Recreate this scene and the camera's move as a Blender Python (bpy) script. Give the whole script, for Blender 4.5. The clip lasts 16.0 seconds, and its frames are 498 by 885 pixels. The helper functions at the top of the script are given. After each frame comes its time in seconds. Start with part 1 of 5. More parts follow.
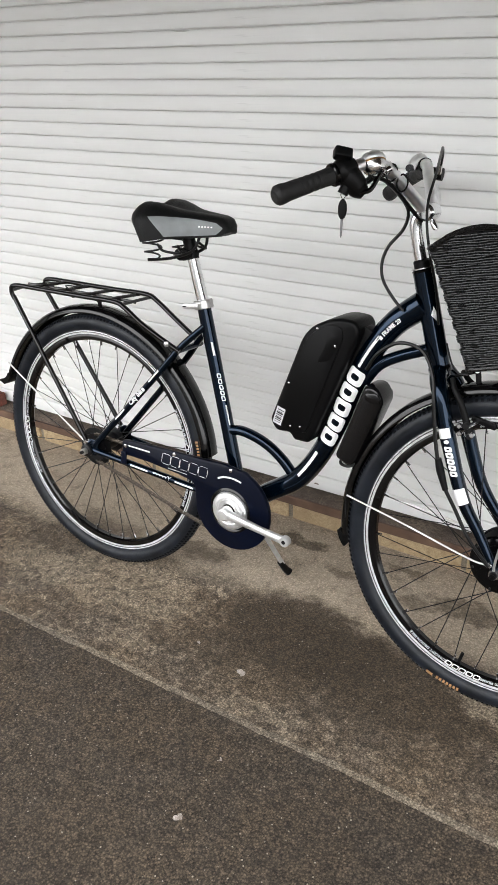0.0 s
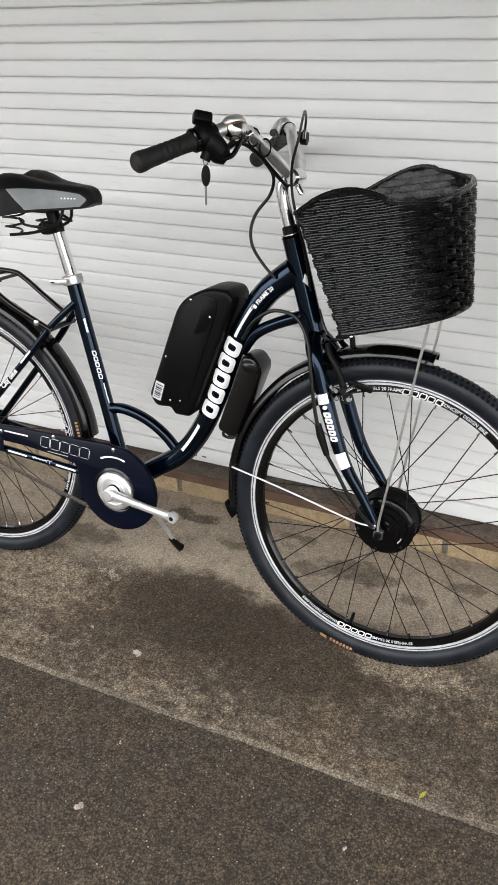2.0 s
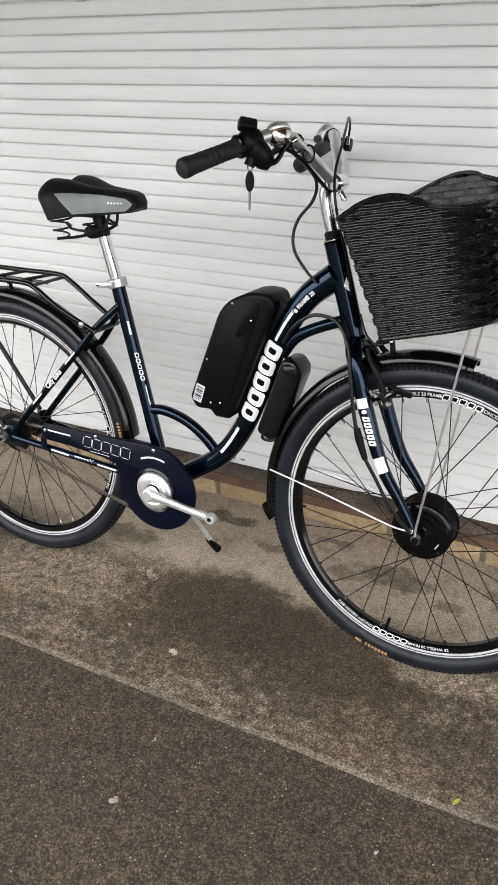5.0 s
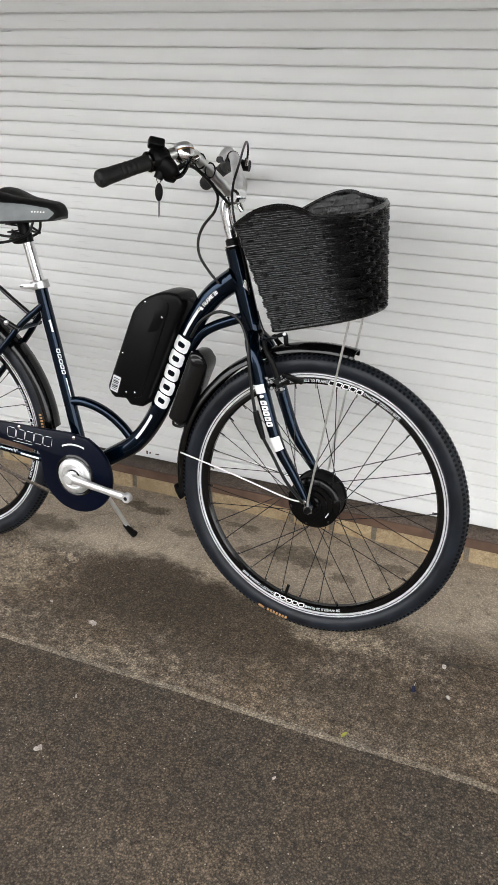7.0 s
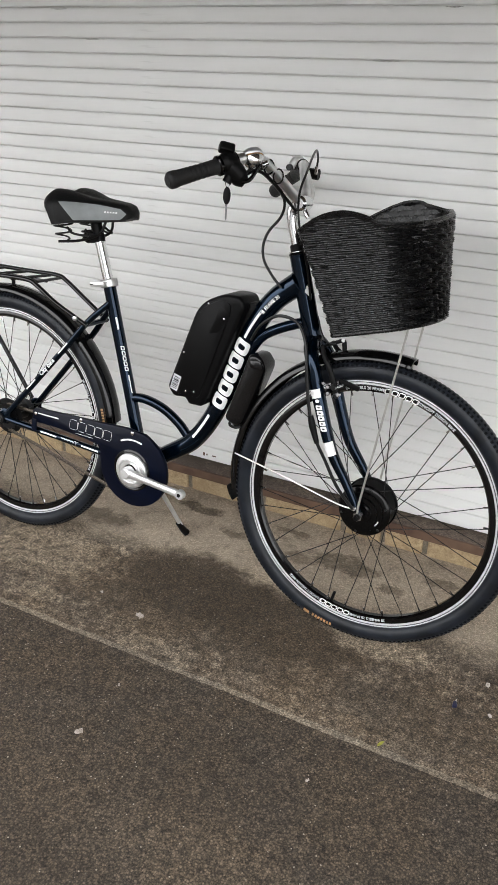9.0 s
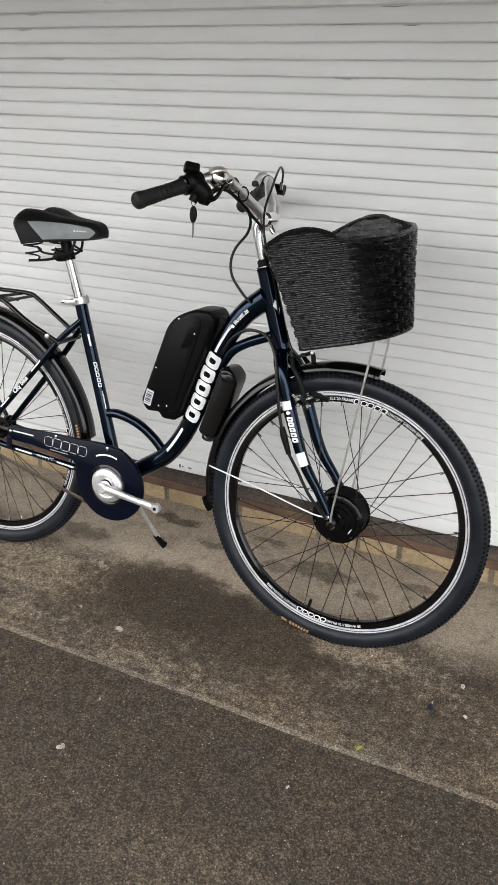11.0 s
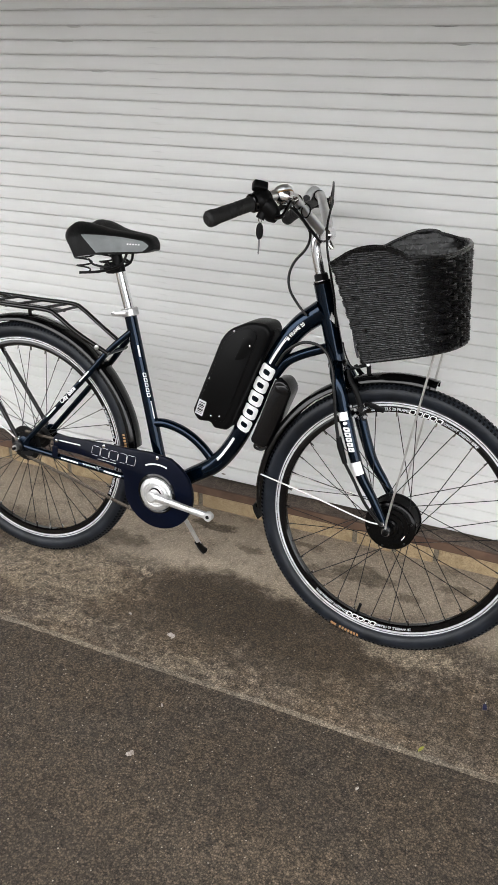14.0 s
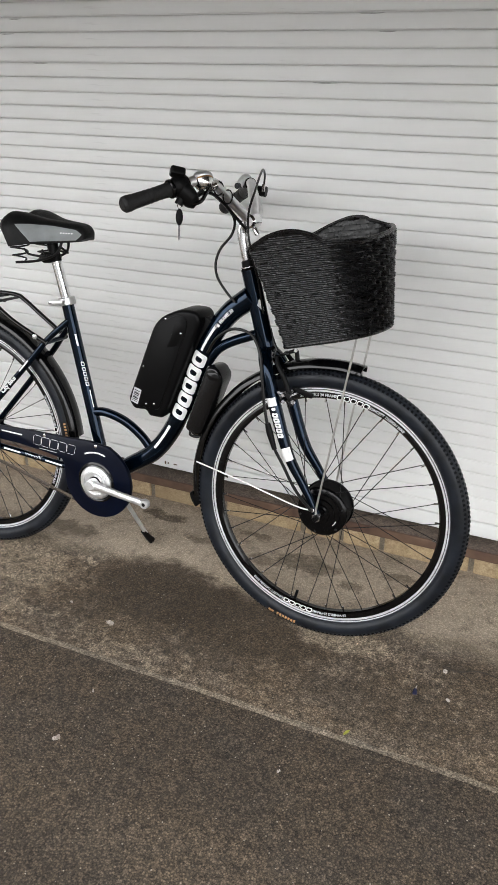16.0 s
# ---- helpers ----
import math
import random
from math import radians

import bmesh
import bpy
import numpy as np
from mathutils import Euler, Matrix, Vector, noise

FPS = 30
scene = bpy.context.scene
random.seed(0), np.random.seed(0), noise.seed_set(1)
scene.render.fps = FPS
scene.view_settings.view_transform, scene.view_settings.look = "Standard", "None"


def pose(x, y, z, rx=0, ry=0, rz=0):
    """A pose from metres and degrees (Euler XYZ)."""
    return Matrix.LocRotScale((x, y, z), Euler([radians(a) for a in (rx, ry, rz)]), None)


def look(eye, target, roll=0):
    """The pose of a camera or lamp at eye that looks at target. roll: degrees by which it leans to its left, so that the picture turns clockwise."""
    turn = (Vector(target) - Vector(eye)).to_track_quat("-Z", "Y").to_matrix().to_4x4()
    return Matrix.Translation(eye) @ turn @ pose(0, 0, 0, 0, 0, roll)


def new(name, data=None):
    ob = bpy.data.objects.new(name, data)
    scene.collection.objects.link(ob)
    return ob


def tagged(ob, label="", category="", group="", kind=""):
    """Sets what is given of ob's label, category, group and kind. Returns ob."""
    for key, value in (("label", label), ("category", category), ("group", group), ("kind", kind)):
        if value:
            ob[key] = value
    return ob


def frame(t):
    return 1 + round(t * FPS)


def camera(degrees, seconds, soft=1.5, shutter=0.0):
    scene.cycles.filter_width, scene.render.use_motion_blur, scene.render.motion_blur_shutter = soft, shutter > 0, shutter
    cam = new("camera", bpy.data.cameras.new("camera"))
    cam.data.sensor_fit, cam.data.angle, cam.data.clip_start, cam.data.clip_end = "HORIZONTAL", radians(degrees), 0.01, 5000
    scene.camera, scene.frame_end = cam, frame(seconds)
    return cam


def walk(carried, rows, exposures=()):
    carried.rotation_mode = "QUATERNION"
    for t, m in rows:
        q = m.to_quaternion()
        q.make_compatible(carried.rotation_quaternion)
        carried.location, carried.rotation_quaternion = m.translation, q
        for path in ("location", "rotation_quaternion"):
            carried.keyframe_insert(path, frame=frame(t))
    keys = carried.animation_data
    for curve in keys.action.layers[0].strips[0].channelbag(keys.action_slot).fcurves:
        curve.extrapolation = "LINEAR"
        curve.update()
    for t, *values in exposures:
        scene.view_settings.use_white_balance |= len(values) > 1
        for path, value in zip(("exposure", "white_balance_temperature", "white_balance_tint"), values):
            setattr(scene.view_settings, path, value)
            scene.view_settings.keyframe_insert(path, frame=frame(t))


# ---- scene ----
cam = camera(34.3, 16.0, 1.4)
PATH = [
    (0, (0.093, 0.337, 1.365), (-0.91, 1.799, 0.438), -2.7),
    (0.5, (0.097, 0.341, 1.368), (-0.868, 1.824, 0.436), -2.7),
    (1, (0.102, 0.357, 1.361), (-0.779, 1.879, 0.409), -2.3),
    (1.5, (0.107, 0.365, 1.354), (-0.697, 1.915, 0.379), -2.0),
    (2, (0.108, 0.371, 1.354), (-0.656, 1.928, 0.359), -2.3),
    (2.5, (0.103, 0.371, 1.345), (-0.699, 1.908, 0.347), -3.1),
    (3, (0.1, 0.361, 1.351), (-0.787, 1.863, 0.373), -4.2),
    (3.5, (0.103, 0.359, 1.355), (-0.846, 1.835, 0.395), -4.7),
    (4, (0.1, 0.353, 1.354), (-0.865, 1.825, 0.404), -4.6),
    (4.5, (0.103, 0.353, 1.355), (-0.839, 1.833, 0.394), -4.2),
    (5, (0.114, 0.356, 1.357), (-0.737, 1.877, 0.377), -2.8),
    (5.2, (0.12, 0.346, 1.368), (-0.661, 1.904, 0.387), -1.7),
    (7.3, (0.263, 0.149, 1.365), (-0.424, 1.788, 0.449), -0.1),
    (7.5, (0.272, 0.15, 1.363), (-0.439, 1.782, 0.452), -0.1),
    (8, (0.262, 0.153, 1.363), (-0.508, 1.758, 0.45), 0.3),
    (8.5, (0.254, 0.144, 1.359), (-0.563, 1.726, 0.449), 0.7),
    (8.7, (0.261, 0.14, 1.351), (-0.569, 1.722, 0.453), 0.9),
    (10.8, (0.297, 0.131, 1.376), (-0.518, 1.733, 0.499), -0.2),
    (11, (0.297, 0.127, 1.378), (-0.495, 1.74, 0.499), -0.0),
    (11.5, (0.272, 0.115, 1.392), (-0.463, 1.748, 0.503), 0.2),
    (12, (0.139, 0.071, 1.407), (-0.56, 1.715, 0.507), 0.4),
    (12.5, (0.082, 0.04, 1.425), (-0.625, 1.678, 0.521), 0.7),
    (13, (0.072, 0.027, 1.42), (-0.651, 1.661, 0.521), 1.0),
    (13.5, (0.086, 0.02, 1.428), (-0.655, 1.651, 0.539), 0.8),
    (14, (0.123, 0.022, 1.427), (-0.606, 1.659, 0.538), 0.5),
    (14.5, (0.19, 0.046, 1.419), (-0.52, 1.691, 0.53), 0.5),
    (15, (0.26, 0.074, 1.404), (-0.457, 1.71, 0.505), 0.4),
    (15.5, (0.292, 0.076, 1.393), (-0.441, 1.704, 0.493), 0.0),
    (16, (0.299, 0.076, 1.4), (-0.442, 1.708, 0.513), -0.0),
]
EXPOSURE = 2.26
walk(cam, [(t, look(eye, target, roll)) for t, eye, target, roll in PATH], exposures=[(0.0, EXPOSURE + 0.17), (1.5, EXPOSURE + 0.12), (3.5, EXPOSURE + 0.17), (5.0, EXPOSURE + 0.18), (8.0, EXPOSURE + 0.03), (12.5, EXPOSURE + 0.0), (14.0, EXPOSURE + 0.04), (16.0, EXPOSURE + 0.0)])

# ---- daylight: bright overcast ----
world = bpy.data.worlds.new("world")
scene.world = world
world.use_nodes = True
wn, wl = world.node_tree.nodes, world.node_tree.links
sky = wn.new("ShaderNodeTexSky")
sky.sky_type, sky.sun_disc = "NISHITA", False
sky.sun_elevation, sky.sun_rotation = radians(70), radians(185)
sky.air_density, sky.dust_density = 1.0, 1.5
soft_sky = wn.new("ShaderNodeHueSaturation")
soft_sky.inputs["Saturation"].default_value = 0.05
wl.new(sky.outputs[0], soft_sky.inputs["Color"])
wl.new(soft_sky.outputs[0], wn["Background"].inputs["Color"])
wn["Background"].inputs["Strength"].default_value = 0.15
sun_data = bpy.data.lights.new("sun", "SUN")
sun_data.energy, sun_data.angle, sun_data.color = 0.5, radians(120), (1.0, 0.98, 0.95)
sun = new("sun", sun_data)
sun.matrix_world = look((-1.2, -2.5, 10.0), (-0.6, 1.7, 0.3))


# ---- materials ----
def material(name, color, rough=0.5, metal=0.0, vary=0.1, scale=30.0, bump=0.0, bump_scale=200.0, coat=0.0, color2=None, spec=0.5):
    m = bpy.data.materials.new(name)
    m.use_nodes = True
    n, l = m.node_tree.nodes, m.node_tree.links
    b = n["Principled BSDF"]
    b.inputs["Roughness"].default_value, b.inputs["Metallic"].default_value = rough, metal
    b.inputs["Coat Weight"].default_value = coat
    b.inputs["Coat Roughness"].default_value = 0.06
    b.inputs["Specular IOR Level"].default_value = spec
    co = n.new("ShaderNodeTexCoord")
    tex = n.new("ShaderNodeTexNoise")
    tex.inputs["Scale"].default_value, tex.inputs["Detail"].default_value = scale, 6
    l.new(co.outputs["Object"], tex.inputs["Vector"])
    mix = n.new("ShaderNodeMix")
    mix.data_type = "RGBA"
    c2 = color2 or [c * (1 - 2 * vary) for c in color]
    mix.inputs["A"].default_value = (*[min(1, c * (1 + vary)) for c in color], 1)
    mix.inputs["B"].default_value = (*c2, 1)
    ramp = n.new("ShaderNodeMapRange")
    ramp.inputs["From Min"].default_value, ramp.inputs["From Max"].default_value = 0.35, 0.7
    l.new(tex.outputs["Fac"], ramp.inputs["Value"])
    l.new(ramp.outputs["Result"], mix.inputs["Factor"])
    l.new(mix.outputs["Result"], b.inputs["Base Color"])
    rr = n.new("ShaderNodeMapRange")
    rr.inputs["To Min"].default_value, rr.inputs["To Max"].default_value = max(0.02, rough * 0.85), min(1, rough * 1.2)
    l.new(tex.outputs["Fac"], rr.inputs["Value"])
    l.new(rr.outputs["Result"], b.inputs["Roughness"])
    if bump:
        t2 = n.new("ShaderNodeTexNoise")
        t2.inputs["Scale"].default_value, t2.inputs["Detail"].default_value = bump_scale, 4
        l.new(co.outputs["Object"], t2.inputs["Vector"])
        bp = n.new("ShaderNodeBump")
        bp.inputs["Strength"].default_value, bp.inputs["Distance"].default_value = bump, 0.002
        l.new(t2.outputs["Fac"], bp.inputs["Height"])
        l.new(bp.outputs["Normal"], b.inputs["Normal"])
    return m


NAVY = material("navy_paint", (0.0019, 0.0098, 0.0235), 0.14, 0.85, 0.2, 8, coat=0.38, spec=0.2)
NAVY_FLAT = material("navy_guard_plastic", (0.0010, 0.0024, 0.009), 0.35, 0.0, 0.1, 10, coat=0.05, spec=0.13)
BLACK_GLOSS = material("black_gloss_paint", (0.002, 0.002, 0.0022), 0.12, 0.0, 0.1, 20, coat=0.1, spec=0.35)
BLACK_MATT = material("black_matt_plastic", (0.003, 0.003, 0.0032), 0.42, 0.0, 0.15, 40, bump=0.15, bump_scale=900, spec=0.13)
BATTERY = material("black_battery_plastic", (0.0025, 0.0025, 0.0028), 0.36, 0.0, 0.2, 9, bump=0.1, bump_scale=1200, spec=0.11)
RUBBER = material("black_tyre_rubber", (0.0078, 0.0098, 0.0140), 0.40, 0.0, 0.3, 25, bump=0.25, bump_scale=500, spec=0.27)
GRIP = material("black_grip_rubber", (0.013, 0.013, 0.0133), 0.55, 0.0, 0.15, 60, bump=0.4, bump_scale=500, spec=0.3)
CHROME = material("chrome", (0.84, 0.84, 0.85), 0.17, 1.0, 0.05, 20)
ALLOY = material("brushed_alloy", (0.64, 0.64, 0.64), 0.34, 1.0, 0.1, 60)
TRACK = material("brake_track_alloy", (0.80, 0.81, 0.83), 0.3, 0.55, 0.06, 90)
STEEL_DARK = material("dark_steel", (0.014, 0.014, 0.015), 0.38, 0.6, 0.2, 60)
WIRE = material("grey_stay_wire", (0.58, 0.57, 0.55), 0.3, 0.85, 0.1, 50)
WHITE = material("white_decal", (0.8, 0.8, 0.8), 0.4, 0.0, 0.04, 40)
ORANGE = material("orange_print", (0.36, 0.20, 0.09), 0.5, 0.0, 0.1, 60)
SADDLE = material("black_saddle_cover", (0.004, 0.004, 0.0042), 0.5, 0.0, 0.15, 30, bump=0.2, bump_scale=1500, spec=0.2)
SADDLE_GREY = material("grey_saddle_panel", (0.19, 0.205, 0.21), 0.5, 0.0, 0.08, 30, bump=0.12, bump_scale=1500)
WICKER = material("black_plastic_wicker", (0.0026, 0.0026, 0.0030), 0.27, 0.0, 0.3, 120, bump=0.2, bump_scale=700, spec=0.42)
HUB_BLACK = material("black_motor_paint", (0.0018, 0.0018, 0.0020), 0.20, 0.0, 0.2, 30, spec=0.24)
HUB_MATT = material("matt_black_motor_shell", (0.0016, 0.0016, 0.0018), 0.5, 0.0, 0.2, 30, spec=0.06)
CONTROLLER = material("glossy_black_case", (0.0030, 0.0030, 0.0033), 0.20, 0.0, 0.2, 12, spec=0.35)
CABLE = material("black_cable", (0.004, 0.004, 0.004), 0.35, spec=0.3)
CHAIN = material("oiled_chain_steel", (0.10, 0.085, 0.07), 0.35, 0.9, 0.25, 90)
PLASTER = material("grey_plaster", (0.34, 0.34, 0.335), 0.8, 0.0, 0.12, 3, bump=0.3, bump_scale=60)
# for the added roof out of view, dark so little light bounces off it
ROOF_DARK = material("dark_shade_roof", (0.060, 0.048, 0.038), 0.7, 0.0, 0.25, 6, bump=0.3, bump_scale=80)
RUST = material("rusty_angle_steel", (0.055, 0.029, 0.019), 0.75, 0.0, 0.3, 14, bump=0.4, bump_scale=300, color2=(0.14, 0.085, 0.055))


def link_tree(m):
    return m.node_tree.nodes, m.node_tree.links, m.node_tree.nodes["Principled BSDF"]


def noise_tex(n, l, co, scale, detail=6, rough=0.6, stretch=None):
    t = n.new("ShaderNodeTexNoise")
    t.inputs["Scale"].default_value, t.inputs["Detail"].default_value, t.inputs["Roughness"].default_value = scale, detail, rough
    src = co.outputs["Object"]
    if stretch:
        mp = n.new("ShaderNodeMapping")
        mp.inputs["Scale"].default_value = stretch
        l.new(src, mp.inputs["Vector"])
        src = mp.outputs["Vector"]
    l.new(src, t.inputs["Vector"])
    return t.outputs["Fac"]


def span(n, l, value, a, b, c=0.0, d=1.0):
    r = n.new("ShaderNodeMapRange")
    for k, v in zip(("From Min", "From Max", "To Min", "To Max"), (a, b, c, d)):
        r.inputs[k].default_value = v
    l.new(value, r.inputs["Value"])
    return r.outputs["Result"]


def blend(n, l, fac, a, b):
    m = n.new("ShaderNodeMix")
    m.data_type = "RGBA"
    for key, v in (("A", a), ("B", b)):
        if isinstance(v, tuple):
            m.inputs[key].default_value = (*v, 1)
        else:
            l.new(v, m.inputs[key])
    l.new(fac, m.inputs["Factor"])
    return m.outputs["Result"]


def concrete(name, base, dark, light, patch, patch_lo=0.5, patch_hi=0.7, worn=None, speck=0.5, stain=0.72):
    """Weathered concrete: damp blotches, worn pale patches, fine grain and exposed stones. worn: (y0, y1, colour) of a cleaner strip."""
    m = bpy.data.materials.new(name)
    m.use_nodes = True
    n, l, b = link_tree(m)
    co = n.new("ShaderNodeTexCoord")
    big = noise_tex(n, l, co, 2.6, 6, 0.65)
    mid = noise_tex(n, l, co, 13, 9, 0.78)
    blot = noise_tex(n, l, co, 48, 9, 0.8)
    fine = noise_tex(n, l, co, 170, 6, 0.8)
    grit = noise_tex(n, l, co, 480, 3, 0.8)
    c = blend(n, l, span(n, l, big, 0.42, 0.60, 0.0, 0.7), base, dark)
    c = blend(n, l, span(n, l, mid, patch_lo, patch_hi, 0.0, 0.8), c, patch)
    c = blend(n, l, span(n, l, blot, 0.47, 0.58, 0.0, stain), c, dark)
    c = blend(n, l, span(n, l, fine, 0.50, 0.58, 0.0, stain + 0.08), c, dark)
    if worn:
        sep = n.new("ShaderNodeSeparateXYZ")
        l.new(co.outputs["Object"], sep.inputs[0])
        wob = n.new("ShaderNodeMath")
        wob.operation = "MULTIPLY_ADD"
        l.new(mid, wob.inputs[0])
        wob.inputs[1].default_value = 0.5
        l.new(sep.outputs["Y"], wob.inputs[2])
        c = blend(n, l, span(n, l, wob.outputs[0], worn[0] + 0.25, worn[1] + 0.25, 0.0, 0.7), c, worn[2])
    c = blend(n, l, span(n, l, grit, 0.55, 0.60, 0.0, speck), c, light)
    vor = n.new("ShaderNodeTexVoronoi")
    vor.inputs["Scale"].default_value = 75
    l.new(co.outputs["Object"], vor.inputs["Vector"])
    c = blend(n, l, span(n, l, vor.outputs["Distance"], 0.16, 0.08, 0.0, 0.4), c, light)
    l.new(c, b.inputs["Base Color"])
    l.new(span(n, l, mid, 0.3, 0.7, 0.62, 0.9), b.inputs["Roughness"])
    bp = n.new("ShaderNodeBump")
    bp.inputs["Strength"].default_value, bp.inputs["Distance"].default_value = 0.8, 0.005
    l.new(fine, bp.inputs["Height"])
    bp2 = n.new("ShaderNodeBump")
    bp2.inputs["Strength"].default_value, bp2.inputs["Distance"].default_value = 0.6, 0.002
    l.new(grit, bp2.inputs["Height"])
    l.new(bp.outputs["Normal"], bp2.inputs["Normal"])
    l.new(bp2.outputs["Normal"], b.inputs["Normal"])
    return m


def grainy_ground(name, base, damp, pale, blots=(), worn=None, stones=0.9, clump=0.5, hard=2.3):
    """Old concrete: a slow tone with damp and pale patches, times a hard grain of sand and exposed stones.
    blots: (x, y, half length, half width, share of the darker tone, share of pale)."""
    m = bpy.data.materials.new(name)
    m.use_nodes = True
    n, l, b = link_tree(m)
    co = n.new("ShaderNodeTexCoord")

    def math_node(op, a, c):
        q = n.new("ShaderNodeMath")
        q.operation = op
        for k, v in enumerate((a, c)):
            if isinstance(v, (int, float)):
                q.inputs[k].default_value = v
            else:
                l.new(v, q.inputs[k])
        return q.outputs[0]

    big = noise_tex(n, l, co, 2.2, 7, 0.68)
    mid = noise_tex(n, l, co, 11, 9, 0.78)
    small = noise_tex(n, l, co, 42, 8, 0.8)
    fine = noise_tex(n, l, co, 165, 5, 0.85)
    grit = noise_tex(n, l, co, 330, 3, 0.8)
    hue = noise_tex(n, l, co, 4.5, 4, 0.6)
    grey = tuple(0.93 * (0.3 * base[0] + 0.6 * base[1] + 0.1 * base[2]) * k for k in (1.08, 0.99, 0.90))
    tone = blend(n, l, span(n, l, hue, 0.45, 0.62, 0.0, 0.4), base, grey)
    tone = blend(n, l, span(n, l, big, 0.40, 0.62, 0.0, 0.5), tone, damp)
    tone = blend(n, l, span(n, l, mid, 0.55, 0.68, 0.0, 0.40), tone, pale)
    tone = blend(n, l, span(n, l, mid, 0.48, 0.37, 0.0, 0.7), tone, damp)
    mottle = noise_tex(n, l, co, 27, 7, 0.75)
    tone = blend(n, l, span(n, l, mottle, 0.54, 0.60, 0.0, 0.34), tone, pale)
    tone = blend(n, l, span(n, l, mottle, 0.47, 0.40, 0.0, 0.6), tone, damp)
    tone = blend(n, l, span(n, l, small, 0.555, 0.60, 0.0, 0.30), tone, pale)
    tone = blend(n, l, span(n, l, small, 0.45, 0.40, 0.0, 0.45), tone, damp)
    warp = n.new("ShaderNodeTexNoise")
    warp.inputs["Scale"].default_value, warp.inputs["Detail"].default_value = 7, 7
    warp.inputs["Roughness"].default_value = 0.80
    l.new(co.outputs["Object"], warp.inputs["Vector"])
    off = n.new("ShaderNodeVectorMath")
    off.operation = "MULTIPLY_ADD"
    l.new(warp.outputs["Color"], off.inputs[0])
    off.inputs[1].default_value = (0.24, 0.18, 0)
    l.new(co.outputs["Object"], off.inputs[2])
    if worn:
        sep = n.new("ShaderNodeSeparateXYZ")
        l.new(off.outputs[0], sep.inputs[0])
        band = span(n, l, sep.outputs["Y"], worn[0] + 0.08, worn[1] + 0.08, 0.0, worn[3])
        band = math_node("MULTIPLY", band, span(n, l, small, 0.62, 0.50, 0.55, 1.0))
        band = math_node("MULTIPLY", band, span(n, l, mid, 0.40, 0.50, 0.65, 1.0))
        tone = blend(n, l, band, tone, worn[2])
        calm = band
    for x, y, rx, ry, dark_share, dry in blots:
        mp = n.new("ShaderNodeMapping")
        mp.inputs["Location"].default_value = (-(x + 0.11) / rx, -(y + 0.08) / ry, 0)
        mp.inputs["Scale"].default_value = (1 / rx, 1 / ry, 0)
        l.new(off.outputs[0], mp.inputs["Vector"])
        d = n.new("ShaderNodeVectorMath")
        d.operation = "LENGTH"
        l.new(mp.outputs["Vector"], d.inputs[0])
        f = span(n, l, d.outputs["Value"], 1.06, 0.74, 0.0, max(dark_share, dry))
        f = math_node("MULTIPLY", f, span(n, l, small, 0.38, 0.50, 0.30, 1.0))
        tone = blend(n, l, f, tone, damp if dark_share > dry else pale)
    cells = n.new("ShaderNodeTexVoronoi")
    cells.inputs["Scale"].default_value = 230
    l.new(co.outputs["Object"], cells.inputs["Vector"])
    pick = n.new("ShaderNodeSeparateColor")
    l.new(cells.outputs["Color"], pick.inputs[0])
    g = math_node("ADD", math_node("MULTIPLY", span(n, l, fine, 0.36, 0.64), 0.9), math_node("MULTIPLY", pick.outputs[0], 0.75 * stones))
    g = math_node("ADD", g, math_node("MULTIPLY", span(n, l, grit, 0.36, 0.64), 0.55))
    g = math_node("ADD", g, math_node("MULTIPLY", span(n, l, small, 0.36, 0.64), clump))
    grain = math_node("POWER", math_node("MULTIPLY", g, 1 / (0.725 + 0.375 * stones + 0.5 * clump)), 0.75 * hard)
    grain = math_node("MULTIPLY", grain, span(n, l, cells.outputs["Distance"], 0.36, 0.62, 1.06, 0.55))
    if worn:
        grain = math_node("ADD", math_node("MULTIPLY", grain, span(n, l, calm, 0, 1, 1.0, 0.46)), math_node("MULTIPLY", calm, 0.52))
    spark = math_node("MULTIPLY", span(n, l, pick.outputs[1], 0.988, 0.994), span(n, l, cells.outputs["Distance"], 0.45, 0.30))
    scaled = n.new("ShaderNodeVectorMath")
    scaled.operation = "SCALE"
    l.new(tone, scaled.inputs[0])
    l.new(grain, scaled.inputs["Scale"])
    c = blend(n, l, math_node("MULTIPLY", spark, 0.7 * stones), scaled.outputs[0], (0.42, 0.37, 0.30))
    l.new(c, b.inputs["Base Color"])
    l.new(span(n, l, mid, 0.3, 0.7, 0.6, 0.92), b.inputs["Roughness"])
    b.inputs["Specular IOR Level"].default_value = 0.3
    bp = n.new("ShaderNodeBump")
    bp.inputs["Strength"].default_value, bp.inputs["Distance"].default_value = 0.9, 0.0016
    l.new(g, bp.inputs["Height"])
    l.new(bp.outputs["Normal"], b.inputs["Normal"])
    return m


